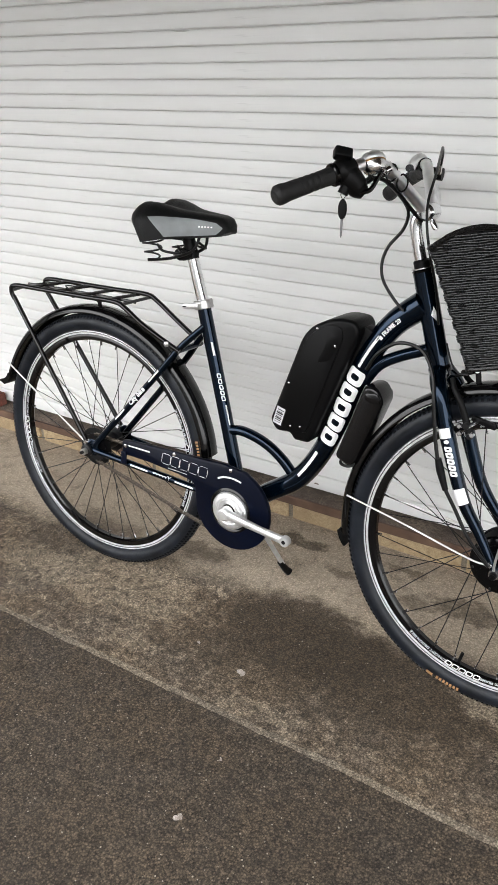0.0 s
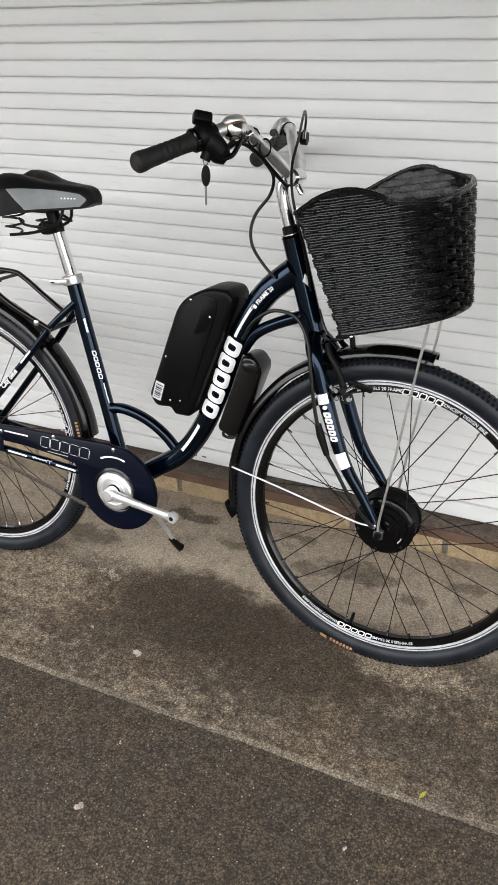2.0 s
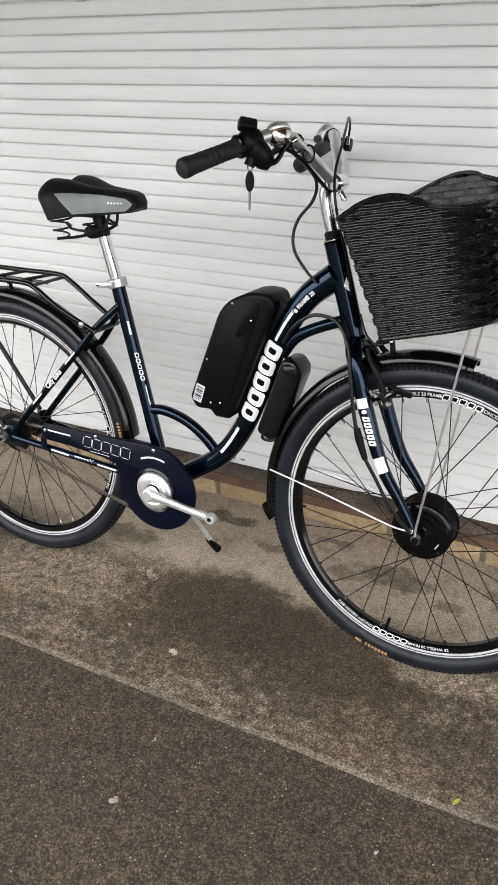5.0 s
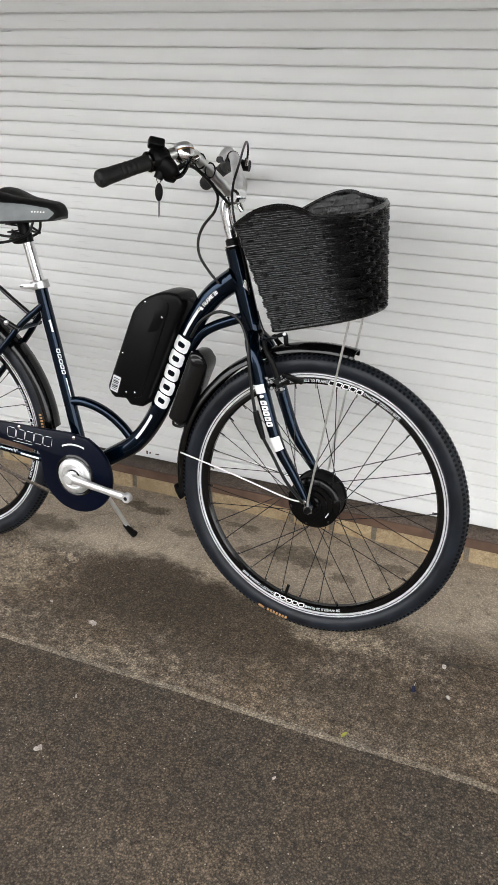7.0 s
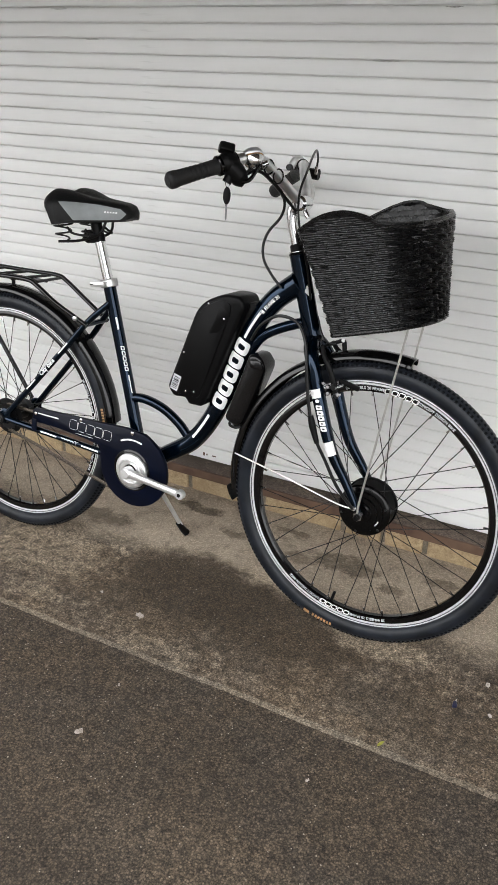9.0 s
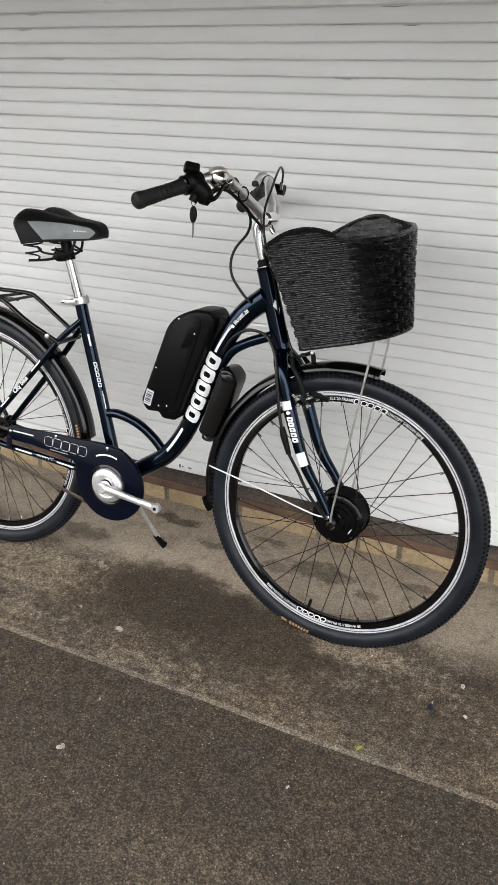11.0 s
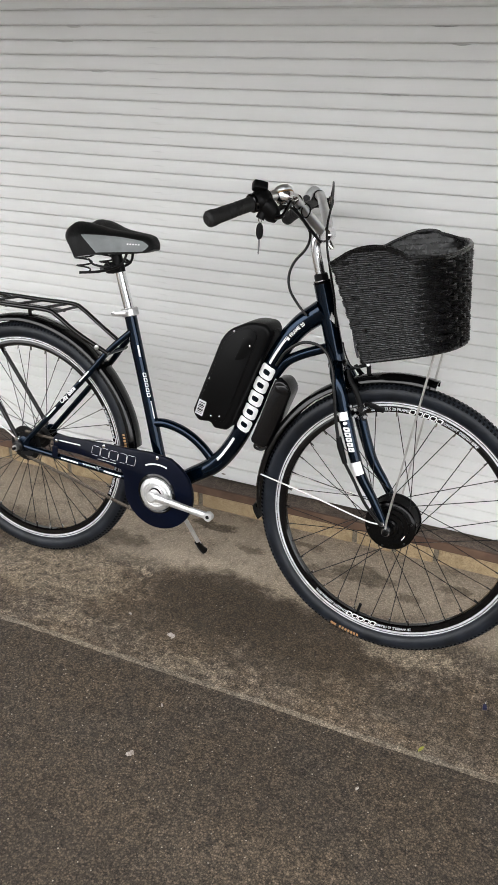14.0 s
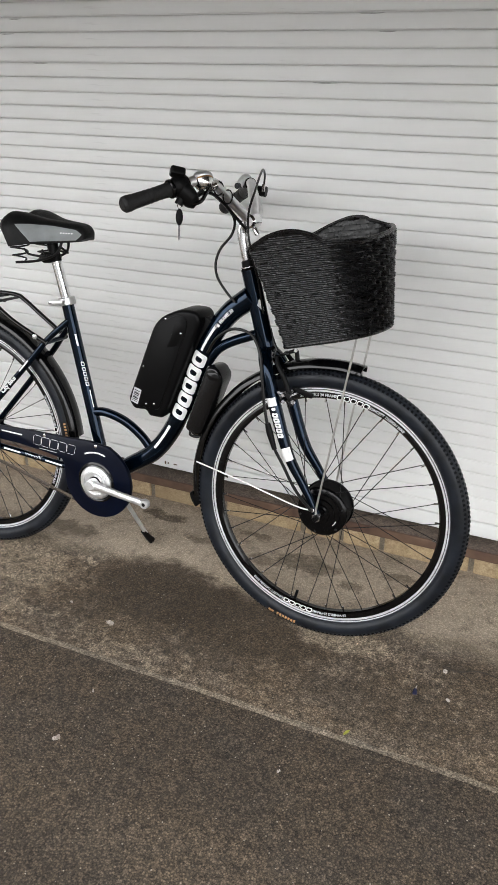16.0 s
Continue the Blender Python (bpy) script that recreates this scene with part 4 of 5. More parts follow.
# ---- mudguards ----
def mudguard(name, u, a0, a1, label, m=None):
    """A long curved sheet over a wheel: angles in degrees from the forward horizontal."""
    prof = [(-0.028, -0.014), (-0.0265, -0.006), (-0.018, 0.0015), (0, 0.004), (0.018, 0.0015), (0.0265, -0.006), (0.028, -0.014)]
    prof += [(w * 0.94, h - 0.0025) for w, h in reversed(prof)]
    k, n = len(prof), 60
    vs, fs = [], []
    for i in range(n + 1):
        a = radians(a0 + (a1 - a0) * i / n)
        f = i / n if name.startswith("front") else 1 - i / n
        rad = 0.377 - 0.012 * max(0.0, f - 0.45) / 0.55
        vs += [(u + (rad + h) * math.cos(a), w, TYRE_R + (rad + h) * math.sin(a)) for w, h in prof]
    for i in range(n):
        for j in range(k):
            fs.append([i * k + j, i * k + (j + 1) % k, (i + 1) * k + (j + 1) % k, (i + 1) * k + j])
    fs += [list(range(k)), [n * k + j for j in range(k)]]
    return part(name, (vs, fs), BLACK_GLOSS, bike, label, m)


front_guard = mudguard("front_mudguard", AXLE_F, 80, 186, "glossy black front mudguard", S)
rear_guard = mudguard("rear_mudguard", AXLE_R, 8, 160, "glossy black rear mudguard")


def flap(u, a, parent, out, mat, w=0.024, length=0.05, skirt=0.0):
    a = radians(a)
    p = np.array((u + 0.37 * math.cos(a), 0, TYRE_R + 0.37 * math.sin(a)))
    t = np.array((-math.sin(a), 0, math.cos(a)))
    r = np.array((math.cos(a), 0, math.sin(a)))
    vs = []
    for k in range(6):
        f = k / 5
        for s in (-1, 1):
            for th in (-skirt * f, 0.003):
                vs.append(tuple(p + t * length * f + r * (out * f * f + th) + np.array((0, s * w * (1 - 0.2 * f), 0))))
    fs = []
    for k in range(5):
        i, j = 4 * k, 4 * k + 4
        fs += [[i, i + 2, j + 2, j], [i + 1, i + 3, j + 3, j + 1], [i, i + 1, j + 1, j], [i + 2, i + 3, j + 3, j + 2]]
    fs += [[0, 1, 3, 2], [20, 21, 23, 22]]
    return part("mud_flap", (vs, fs), mat, parent, "black rubber mud flap")


flap(0.0, 158, rear_guard, 0.032, BLACK_MATT, 0.029, 0.045, 0.022)
flap(AXLE_F, 185, front_guard, -0.012, BLACK_MATT, 0.027, 0.04)
bolt("guard_bolt", (0.262, -0.036, 0.655), (-0.3, -1, 0.2), 0.0075, 0.005, CHROME, rear_guard)
for s in (-1, 1):
    part("guard_stay", tube([(AXLE_F - 0.352, s * 0.03, 0.418), (AXLE_F - 0.2, s * 0.047, 0.396), (AXLE_F - 0.06, s * 0.064, 0.373), (AXLE_F - 0.012, s * 0.068, 0.372)], 0.0021, 8), WIRE, front_guard, "thin steel wire stay")
    part("guard_stay", tube([(-0.335, s * 0.03, 0.53), (-0.18, s * 0.05, 0.458), (-0.008, s * 0.07, 0.378)], 0.0021, 8), WIRE, rear_guard, "thin steel wire stay")
    bolt("stay_screw", (-0.008, s * 0.066, 0.377), (0, s, 0), 0.006, 0.008, CHROME, rear_guard)
    bolt("stay_screw", (AXLE_F - 0.012, s * 0.064, 0.374), (0, s, 0), 0.006, 0.008, CHROME, front_guard)


# ---- luggage rack ----
def luggage_rack():
    rack = new("luggage_rack")
    rack.parent = bike
    tagged(rack, "black tubular steel rack over the rear wheel")
    for s in (-1, 1):
        part("side_rail", tube([(-0.255, s * 0.058, 0.728), (-0.262, s * 0.06, 0.748), (-0.247, s * 0.06, 0.765), (-0.15, s * 0.06, 0.767), (0.0, s * 0.06, 0.768), (0.105, s * 0.06, 0.769), (0.14, s * 0.06, 0.757), (0.2, s * 0.058, 0.72), (0.292, s * 0.045, 0.672)], 0.0062, 10), BLACK_GLOSS, rack)
        part("rack_leg", tube([(-0.257, s * 0.058, 0.735), (-0.14, s * 0.064, 0.573), (-0.006, s * 0.07, 0.384)], 0.0062, 10), BLACK_GLOSS, rack)
        bolt("rack_screw", (-0.002, s * 0.066, 0.38), (0, s, 0), 0.0065, 0.010, CHROME, rack)
        bolt("rack_screw", (0.262, s * 0.054, 0.688), (0, s, 0), 0.0066, 0.006, ALLOY, rack)
    for u in (-0.205, -0.12, -0.035, 0.05):
        part("cross_bar", tube([(u, -0.062, 0.764), (u + 0.012, -0.02, 0.7645), (u + 0.03, 0.062, 0.765)], 0.0042, 8), BLACK_GLOSS, rack)
    part("cross_bar", tube([(-0.262, -0.06, 0.75), (-0.266, 0, 0.752), (-0.262, 0.06, 0.75)], 0.0045, 8), BLACK_GLOSS, rack)
    part("cross_bar", tube([(0.12, -0.06, 0.763), (0.12, 0.06, 0.763)], 0.0042, 8, 0), BLACK_GLOSS, rack)
    part("centre_bar", tube([(-0.26, 0.0, 0.7585), (-0.1, 0.0, 0.760), (0.12, 0.0, 0.760)], 0.0042, 8), BLACK_GLOSS, rack)
    for u in (-0.175, -0.10):
        loop = [(u + 0.020 * math.cos(a), 0.012 + 0.024 * math.sin(a), 0.7695 + 0.003 * math.sin(2 * a)) for a in np.linspace(0.6, 5.6, 14)]
        part("spring_clip", tube(loop, 0.0019, 8, 4), STEEL_DARK, rack, "bent steel wire clip")
    part("guard_bracket", tube([(0.0, 0, 0.735), (0.0, 0, 0.762)], 0.005, 8, 0), BLACK_GLOSS, rack)


luggage_rack()


# ---- battery and controller ----
def battery():
    ol = round_corners([(0.549, 0.557), (0.567, 0.534), (0.602, 0.537), (0.614, 0.522), (0.650, 0.522), (0.664, 0.545), (0.757, 0.790), (0.745, 0.813), (0.700, 0.815), (0.630, 0.782)], [0.012, 0.01, 0.006, 0.006, 0.006, 0.012, 0.016, 0.02, 0.04, 0.06], 6)
    box = part("battery", slab(ol, -0.045, 0.045, 0.012, 3), BATTERY, bike, "large black plastic battery case")
    lid = round_corners([(0.561, 0.559), (0.574, 0.545), (0.608, 0.546), (0.645, 0.545), (0.722, 0.775), (0.718, 0.795), (0.690, 0.800), (0.638, 0.770)], [0.01, 0.01, 0.004, 0.01, 0.02, 0.02, 0.04, 0.06], 6)
    part("side_cover", slab(lid, -0.0475, -0.044, 0.0016), BATTERY, box)
    bump = round_corners([(0.662, 0.712), (0.696, 0.722), (0.716, 0.772), (0.69, 0.786), (0.68, 0.75)], 0.012, 5)
    part("cover_panel", slab(bump, -0.0477, -0.046, 0.0004), BATTERY, box)
    for u, v in ((0.607, 0.556), (0.631, 0.559), (0.598, 0.655), (0.661, 0.786), (0.705, 0.755)):
        bolt("cover_screw", (u, -0.0475, v), (0, -1, 0), 0.0024, 0.0016, CHROME, box)
    sticker = part("label_sticker", on_guard(rect(-0.011, 0.011, -0.021, 0.021), 0.577, 0.574, -0.28, -0.0486), PRINT, box, "white sticker with a bar code")
    bars = join(*[rect(-0.008, 0.008, -0.016 + 0.0042 * k, -0.016 + 0.0042 * k + (0.0012 + 0.0010 * (k % 3))) for k in range(8)])
    part("bar_code", on_guard(bars, 0.577, 0.574, -0.28, -0.0491), BLACK_MATT, sticker)
    part("mount_rail", slab(round_corners([(0.646, 0.53), (0.672, 0.53), (0.728, 0.68), (0.775, 0.788), (0.755, 0.80)], 0.006), -0.016, 0.016, 0.003), BLACK_MATT, box)
    col = round_corners([(0.770, 0.678), (0.797, 0.680), (0.817, 0.652), (0.762, 0.498), (0.745, 0.488), (0.712, 0.502)], [0.01, 0.012, 0.018, 0.014, 0.01, 0.012], 5)
    ctl = part("controller_box", slab(col, -0.034, 0.034, 0.011, 4), CONTROLLER, bike, "black motor controller box under the main tube")
    part("end_cap", slab(round_corners([(0.772, 0.664), (0.802, 0.668), (0.812, 0.655), (0.809, 0.642), (0.776, 0.645)], 0.008), -0.0365, 0.0365, 0.006), CONTROLLER, ctl)
    for k, (a, b) in enumerate(((-0.016, 0.004), (0.0, 0.018), (0.014, 0.03))):
        part("motor_lead", tube([(0.726, a, 0.502), (0.722, a, 0.484), (0.736, (a + b) / 2, 0.476), (0.752, b, 0.484), (0.754, b, 0.496)], 0.0036, 8), CABLE, ctl)


battery()


# ---- saddle ----
def saddle_shape(u, a):
    """A point on the saddle's skin: u from the tail to the nose, a from -1 to 1 across it."""
    f = (u - 0.165) / (0.410 - 0.165)
    hw = float(np.interp(f, [0, 0.015, 0.05, 0.12, 0.25, 0.38, 0.52, 0.68, 0.85, 0.96, 1.0], [0.048, 0.074, 0.095, 0.108, 0.110, 0.098, 0.075, 0.053, 0.042, 0.034, 0.018]))
    top = float(np.interp(f, [0, 0.02, 0.06, 0.15, 0.3, 0.5, 0.75, 0.90, 0.96, 1.0], [0.966, 0.982, 0.994, 1.005, 1.006, 0.998, 0.993, 0.990, 0.985, 0.971]))
    low = float(np.interp(f, [0, 0.02, 0.06, 0.13, 0.25, 0.45, 0.7, 0.95, 1.0], [0.958, 0.946, 0.934, 0.926, 0.930, 0.937, 0.942, 0.949, 0.958]))
    s = abs(a)
    w = hw * math.copysign(min(1.0, 1.18 * s - 0.18 * s**4), a) * (1 - 0.10 * max(0, s - 0.8) / 0.2)
    z = top - (top - low) * s**4.2
    z -= 0.014 * math.exp(-((a / 0.16) ** 2)) * max(0, 1 - f * 1.15)
    z += 0.008 * math.exp(-(((s - 0.42) / 0.25) ** 2)) * max(0, 1 - abs(f - 0.2) * 2.6)
    return (u + 0.042 * s**6 * max(0.0, 1 - f * 1.6) ** 2, w, z)


def saddle():
    us, av = np.linspace(0.165, 0.410, 40), np.linspace(-1, 1, 37)
    vs = [saddle_shape(u, a) for u in us for a in av]
    k = len(av)
    fs = [[i * k + j, i * k + j + 1, (i + 1) * k + j + 1, (i + 1) * k + j] for i in range(len(us) - 1) for j in range(k - 1)]
    fs += [[i * k, (i + 1) * k, (i + 1) * k + k - 1, i * k + k - 1] for i in range(len(us) - 1)]
    fs += [list(range(k)), [(len(us) - 1) * k + j for j in range(k)]]
    seat = part("saddle", (vs, fs), SADDLE, bike, "padded black saddle with grey side panels", sharp=1.0)
    for side in (-1, 1):
        rows, cols = 22, 8
        pv, pf = [], []
        for i in range(rows + 1):
            f = i / rows
            for j in range(cols + 1):
                g = j / cols
                u = 0.238 + f * (0.150 + 0.014 * math.sin(math.pi * g)) + g * 0.036 * (1 - f)
                lo, hi = 0.985, 0.765 - 0.055 * math.sin(math.pi * f)
                x, y, z = saddle_shape(u, side * (hi + (lo - hi) * g))
                pv.append((x, y + side * 0.0018, z + 0.0008))
        pf = [[i * (cols + 1) + j, i * (cols + 1) + j + 1, (i + 1) * (cols + 1) + j + 1, (i + 1) * (cols + 1) + j] for i in range(rows) for j in range(cols)]
        part("side_panel", (pv, pf), SADDLE_GREY, seat, "grey side panel")
    marks = []
    for k in range(5):
        q = [saddle_shape(0.348 + 0.0072 * k + dx, -0.86 + da) for dx, da in ((0, -0.012), (0.0038, -0.012), (0.0044, 0.016), (0.0006, 0.016))]
        marks.append(([(x, y - 0.0032, z) for x, y, z in q], [[0, 1, 2, 3]]))
    part("saddle_mark", join(*marks), WHITE, seat, "small white mark")
    part("base_rim", tube([(0.23, -0.075, 0.935), (0.26, -0.070, 0.938), (0.32, -0.040, 0.943), (0.38, -0.02, 0.950), (0.392, 0, 0.952), (0.38, 0.02, 0.950), (0.32, 0.040, 0.943), (0.26, 0.070, 0.938), (0.23, 0.075, 0.935)], 0.005, 10), BLACK_MATT, seat)
    for s in (-1, 1):
        part("saddle_rail", tube([(0.330, s * 0.014, 0.944), (0.322, s * 0.02, 0.918), (0.303, s * 0.022, 0.902), (0.25, s * 0.024, 0.885), (0.205, s * 0.05, 0.880)], 0.0035, 8), STEEL_DARK, seat)
        coil = []
        for i in range(46):
            a = i / 45 * 2 * math.pi * 2.1
            r = 0.016 + 0.009 * i / 45
            coil.append((0.222 + r * math.cos(a), s * 0.052 + r * math.sin(a), 0.888 + 0.042 * i / 45))
        part("saddle_spring", tube(coil, 0.0023, 8, 0), STEEL_DARK, seat, "black steel coil spring")
        part("spring_wire", tube([(0.235, s * 0.05, 0.918), (0.26, s * 0.06, 0.907), (0.30, s * 0.05, 0.905), (0.285, s * 0.04, 0.918)], 0.003, 8), STEEL_DARK, seat)
    part("saddle_clamp", slab(round_corners([(0.254, 0.896), (0.266, 0.880), (0.288, 0.882), (0.306, 0.890), (0.306, 0.905), (0.28, 0.912), (0.260, 0.906)], 0.006), -0.018, 0.018, 0.005), BLACK_MATT, seat, "black saddle clamp")
    part("clamp_sleeve", tube([(0.300, 0, 0.886), (0.285, 0, 0.937)], 0.0148, 16, 0), BLACK_MATT, seat)


saddle()


# ---- handlebar and controls ----
POLISHED = material("polished_bar_metal", (0.88, 0.88, 0.89), 0.40, 1.0, 0.05, 40)
BRASS = material("worn_brass", (0.45, 0.27, 0.12), 0.3, 0.9, 0.2, 60)
BELL = material("satin_bell_metal", (0.86, 0.87, 0.87), 0.46, 1.0, 0.08, 40)
KEY_STEEL = material("key_steel", (0.20, 0.20, 0.205), 0.4, 0.7, 0.1, 60)


def handlebar():
    bar_pts = [(0.708, -0.312, 1.071), (0.767, -0.205, 1.107), (0.786, -0.175, 1.118), (0.808, -0.142, 1.126), (0.823, -0.10, 1.106), (0.842, -0.045, 1.066), (0.858, 0, 1.036), (0.846, 0.045, 1.056), (0.815, 0.10, 1.090), (0.788, 0.15, 1.112), (0.762, 0.195, 1.105), (0.728, 0.245, 1.086), (0.64, 0.305, 1.036)]
    bar = part("handlebar", tube(bar_pts, 0.0115, 16, 10), POLISHED, bike, "chrome swept-back handlebar", m=S)
    part("stem_clamp", tube([(0.862, -0.024, 1.035), (0.862, -0.019, 1.035), (0.862, 0.019, 1.035), (0.862, 0.024, 1.035)], [0.0115, 0.0165, 0.0165, 0.0115], 20, 0), CHROME, bar)
    bolt("clamp_bolt", (0.872, -0.006, 1.020), (0.6, -0.3, -0.8), 0.0062, 0.020, CHROME, bar)
    for a, b, s in ((bar_pts[0], bar_pts[1], -1), (bar_pts[12], bar_pts[11], 1)):
        a, b = np.array(a), np.array(b)
        d = (b - a) / np.linalg.norm(b - a)
        shares = np.linspace(0, 1, 60)
        rings = [a - d * 0.004] + [a + (b - a) * f for f in shares]
        radii = [0.011] + [float(np.interp(f, [0, 0.02, 0.09, 0.18, 0.35, 0.75, 0.92, 1], [0.0155, 0.0172, 0.0176, 0.0160, 0.0158, 0.0150, 0.0160, 0.0150])) - (0.0009 * (math.sin(f * 70) > 0.2) if 0.36 < f < 0.72 else 0.0) for f in shares]
        grip = part("grip", tube(rings, radii, 18, 0), GRIP, bar, "black rubber grip")
        n = np.cross(d, (0, 0, 1))
        for k in range(5):
            c = a + (b - a) * (0.36 + 0.09 * k) + np.array((0, 0, 0.004)) - n * 0.0150 * s * -1
            part("grip_rib", tube([c - (0, 0, 0.010), c + (0, 0, 0.006)], 0.0032, 8, 0), GRIP, grip)
    # throttle housing with key switch
    b = np.array(bar_pts[1])
    d = np.array(bar_pts[2]) - b
    d /= np.linalg.norm(d)
    house = part("throttle", tube([b - d * 0.004, b + d * 0.006, b + d * 0.020, b + d * 0.032], [0.018, 0.0225, 0.0225, 0.018], 20, 3), BLACK_MATT, bar, "black throttle housing with a key switch")
    part("throttle_ring", tube([b - d * 0.014, b - d * 0.012, b - d * 0.007, b - d * 0.005], [0.0185, 0.0205, 0.0205, 0.0185], 20, 0), BLACK_GLOSS, house)
    part("display", slab(round_corners([(-0.016, -0.011), (0.016, -0.011), (0.016, 0.011), (-0.016, 0.011)], 0.006), -0.009, 0.009, 0.003), BLACK_MATT, house, "small black display", m=Matrix.Translation((0.773, -0.203, 1.139)) @ pose(0, 0, 0, 60, 10, 40))
    part("throttle_body", tube([b + d * 0.008 + (0, 0, 0.0), (0.787, -0.193, 1.098), (0.799, -0.186, 1.083), (0.809, -0.181, 1.074)], [0.0205, 0.0215, 0.0195, 0.011], 18, 8, flat=0.8), BLACK_MATT, house)
    part("key_switch", tube([(0.782, -0.198, 1.088), (0.777, -0.203, 1.073)], 0.0095, 14, 0), BLACK_MATT, house, "black key switch barrel")
    part("lever_hook", tube([(0.806, -0.192, 1.076), (0.822, -0.188, 1.082), (0.826, -0.172, 1.098), (0.824, -0.15, 1.112), (0.818, -0.14, 1.118)], 0.0042, 8), BLACK_GLOSS, house)
    k = np.array((0.7735, -0.192, 1.074))
    ring = [k + (0, 0.010 * math.sin(a), 0.0 + 0.010 * math.cos(a)) for a in np.linspace(0, 2 * math.pi, 17)[:-1]]
    part("key_ring", tube(ring, 0.0009, 6, 0, closed=True), CHROME, house, "thin wire key ring")
    key = part("key", slab([(0.0082 * math.cos(a), -0.0175 + 0.0175 * math.sin(a)) for a in np.linspace(0, 2 * math.pi, 25)[:-1]], -0.0028, 0.0028, 0.0015), BLACK_MATT, bar, "black-headed key hanging from a ring", m=Matrix.Translation(k + np.array((0, 0, -0.010))))
    part("key_blade", slab([(-0.0014, -0.064), (0.0, -0.067), (0.0014, -0.064), (0.0020, -0.034), (-0.0020, -0.034)], -0.001, 0.001, 0), KEY_STEEL, key, "steel key blade")
    # bell
    c = np.array((0.808, -0.150, 1.119))
    bell = part("bell", ([tuple(Matrix.Translation(c) @ pose(0, 0, 0, 62, 0, 60) @ Matrix.Scale(0.84, 4) @ Vector(v)) for v in disc_profile([(0.0, -0.021), (0.010, -0.0203), (0.018, -0.017), (0.0235, -0.011), (0.026, -0.003), (0.0265, 0.004), (0.024, 0.006)])[0]], disc_profile([(0, 0)] * 7)[1]), CHROME, bar, "chrome bicycle bell")
    bell_m = Matrix.Translation(c) @ pose(0, 0, 0, 62, 0, 60) @ Matrix.Scale(0.84, 4)
    part("bell_band", ([tuple(bell_m @ Vector(v)) for v in lathe([(0.0262, 0.005), (0.0270, 0.0055), (0.0270, 0.008), (0.024, 0.0085)], 40)[0]], lathe([(0, 0)] * 4, 40)[1]), BRASS, bell, "brass-coloured band under the bell")
    part("bell_base", ([tuple(bell_m @ Vector(v)) for v in disc_profile([(0.0, 0.009), (0.0265, 0.009), (0.0275, 0.011), (0.0272, 0.015), (0.0250, 0.020), (0.0190, 0.026), (0.010, 0.0295), (0.0, 0.030)])[0]], disc_profile([(0, 0)] * 8)[1]), BELL, bell)
    part("bell_hammer", tube([tuple(bell_m @ Vector((0.018, -0.016, 0.012))), tuple(bell_m @ Vector((0.028, -0.012, 0.016)))], 0.006, 10, 0), CHROME, bell)
    part("bell_clamp", tube([(0.812, -0.134, 1.120), (0.820, -0.120, 1.114)], 0.0145, 16, 0), CHROME, bell)
    # brake lever on the far side
    lev = part("brake_lever", tube([(0.75, 0.16, 1.104), (0.755, 0.168, 1.119), (0.765, 0.176, 1.125), (0.78, 0.176, 1.107), (0.803, 0.155, 1.075), (0.825, 0.125, 1.054), (0.832, 0.1, 1.034), (0.828, 0.08, 1.027)], [0.010, 0.010, 0.0095, 0.009, 0.0095, 0.0095, 0.0085, 0.006], 12, flat=0.6), ALLOY_LIGHT, bar, "silver alloy brake lever")
    part("lever_pivot", tube([(0.750, 0.148, 1.104), (0.750, 0.190, 1.104)], 0.0075, 16, 0), STEEL_DARK, lev)
    part("pivot_hole", tube([(0.750, 0.1475, 1.104), (0.750, 0.1465, 1.104)], 0.0035, 12, 0), STEEL_DARK, lev, "dark pivot hole")
    part("lever_mount", tube([(0.738, 0.226, 1.092), (0.762, 0.240, 1.092), (0.790, 0.244, 1.090)], [0.0165, 0.013, 0.0135], 14), BLACK_MATT, lev, "black lever mount")
    part("lever_sleeve", tube([(0.728, 0.245, 1.086), (0.745, 0.220, 1.097), (0.762, 0.195, 1.105), (0.778, 0.168, 1.111)], [0.0165, 0.0170, 0.0170, 0.0150], 16, 4), BLACK_MATT, lev, "black clamp round the bar")
    part("cable_adjuster", tube([(0.787, 0.230, 1.092), (0.790, 0.225, 1.110)], 0.0045, 12, 0), CHROME, lev, "chrome cable adjuster")
    # cables
    part("brake_cable", tube([(0.790, 0.226, 1.106), (0.800, 0.205, 1.132), (0.820, 0.145, 1.147), (0.851, 0.055, 1.133), (0.876, -0.025, 1.103), (0.890, -0.085, 1.063), (0.902, -0.110, 1.02), (0.912, -0.105, 0.97), (0.918, -0.07, 0.90), (0.915, -0.03, 0.83)], 0.0026, 8), CABLE, bar, "black brake cable")
    part("control_cable", tube([(0.800, -0.182, 1.088), (0.809, -0.146, 1.104), (0.816, -0.105, 1.090), (0.832, -0.058, 1.056), (0.838, -0.045, 1.032), (0.828, -0.04, 1.002), (0.803, -0.042, 0.970), (0.793, -0.045, 0.938), (0.798, -0.045, 0.905), (0.817, -0.036, 0.872), (0.840, -0.030, 0.846)], 0.0032, 8), CABLE, bar, "black throttle cable looping to the frame")
    part("control_cable", tube([(0.798, -0.176, 1.086), (0.812, -0.140, 1.099), (0.823, -0.095, 1.083), (0.840, -0.05, 1.046), (0.856, -0.02, 1.018)], 0.0038, 8), CABLE, bar)
    for p in ((0.838, -0.088, 1.090), (0.826, -0.112, 1.108)):
        part("cable_tie", tube([np.array(p) + (0.012 * math.cos(a) * 0.5, 0.012 * math.cos(a), 0.015 * math.sin(a)) for a in np.linspace(0, 2 * math.pi, 13)[:-1]], 0.0018, 6, 0, closed=True), BLACK_MATT, bar, "black cable tie")


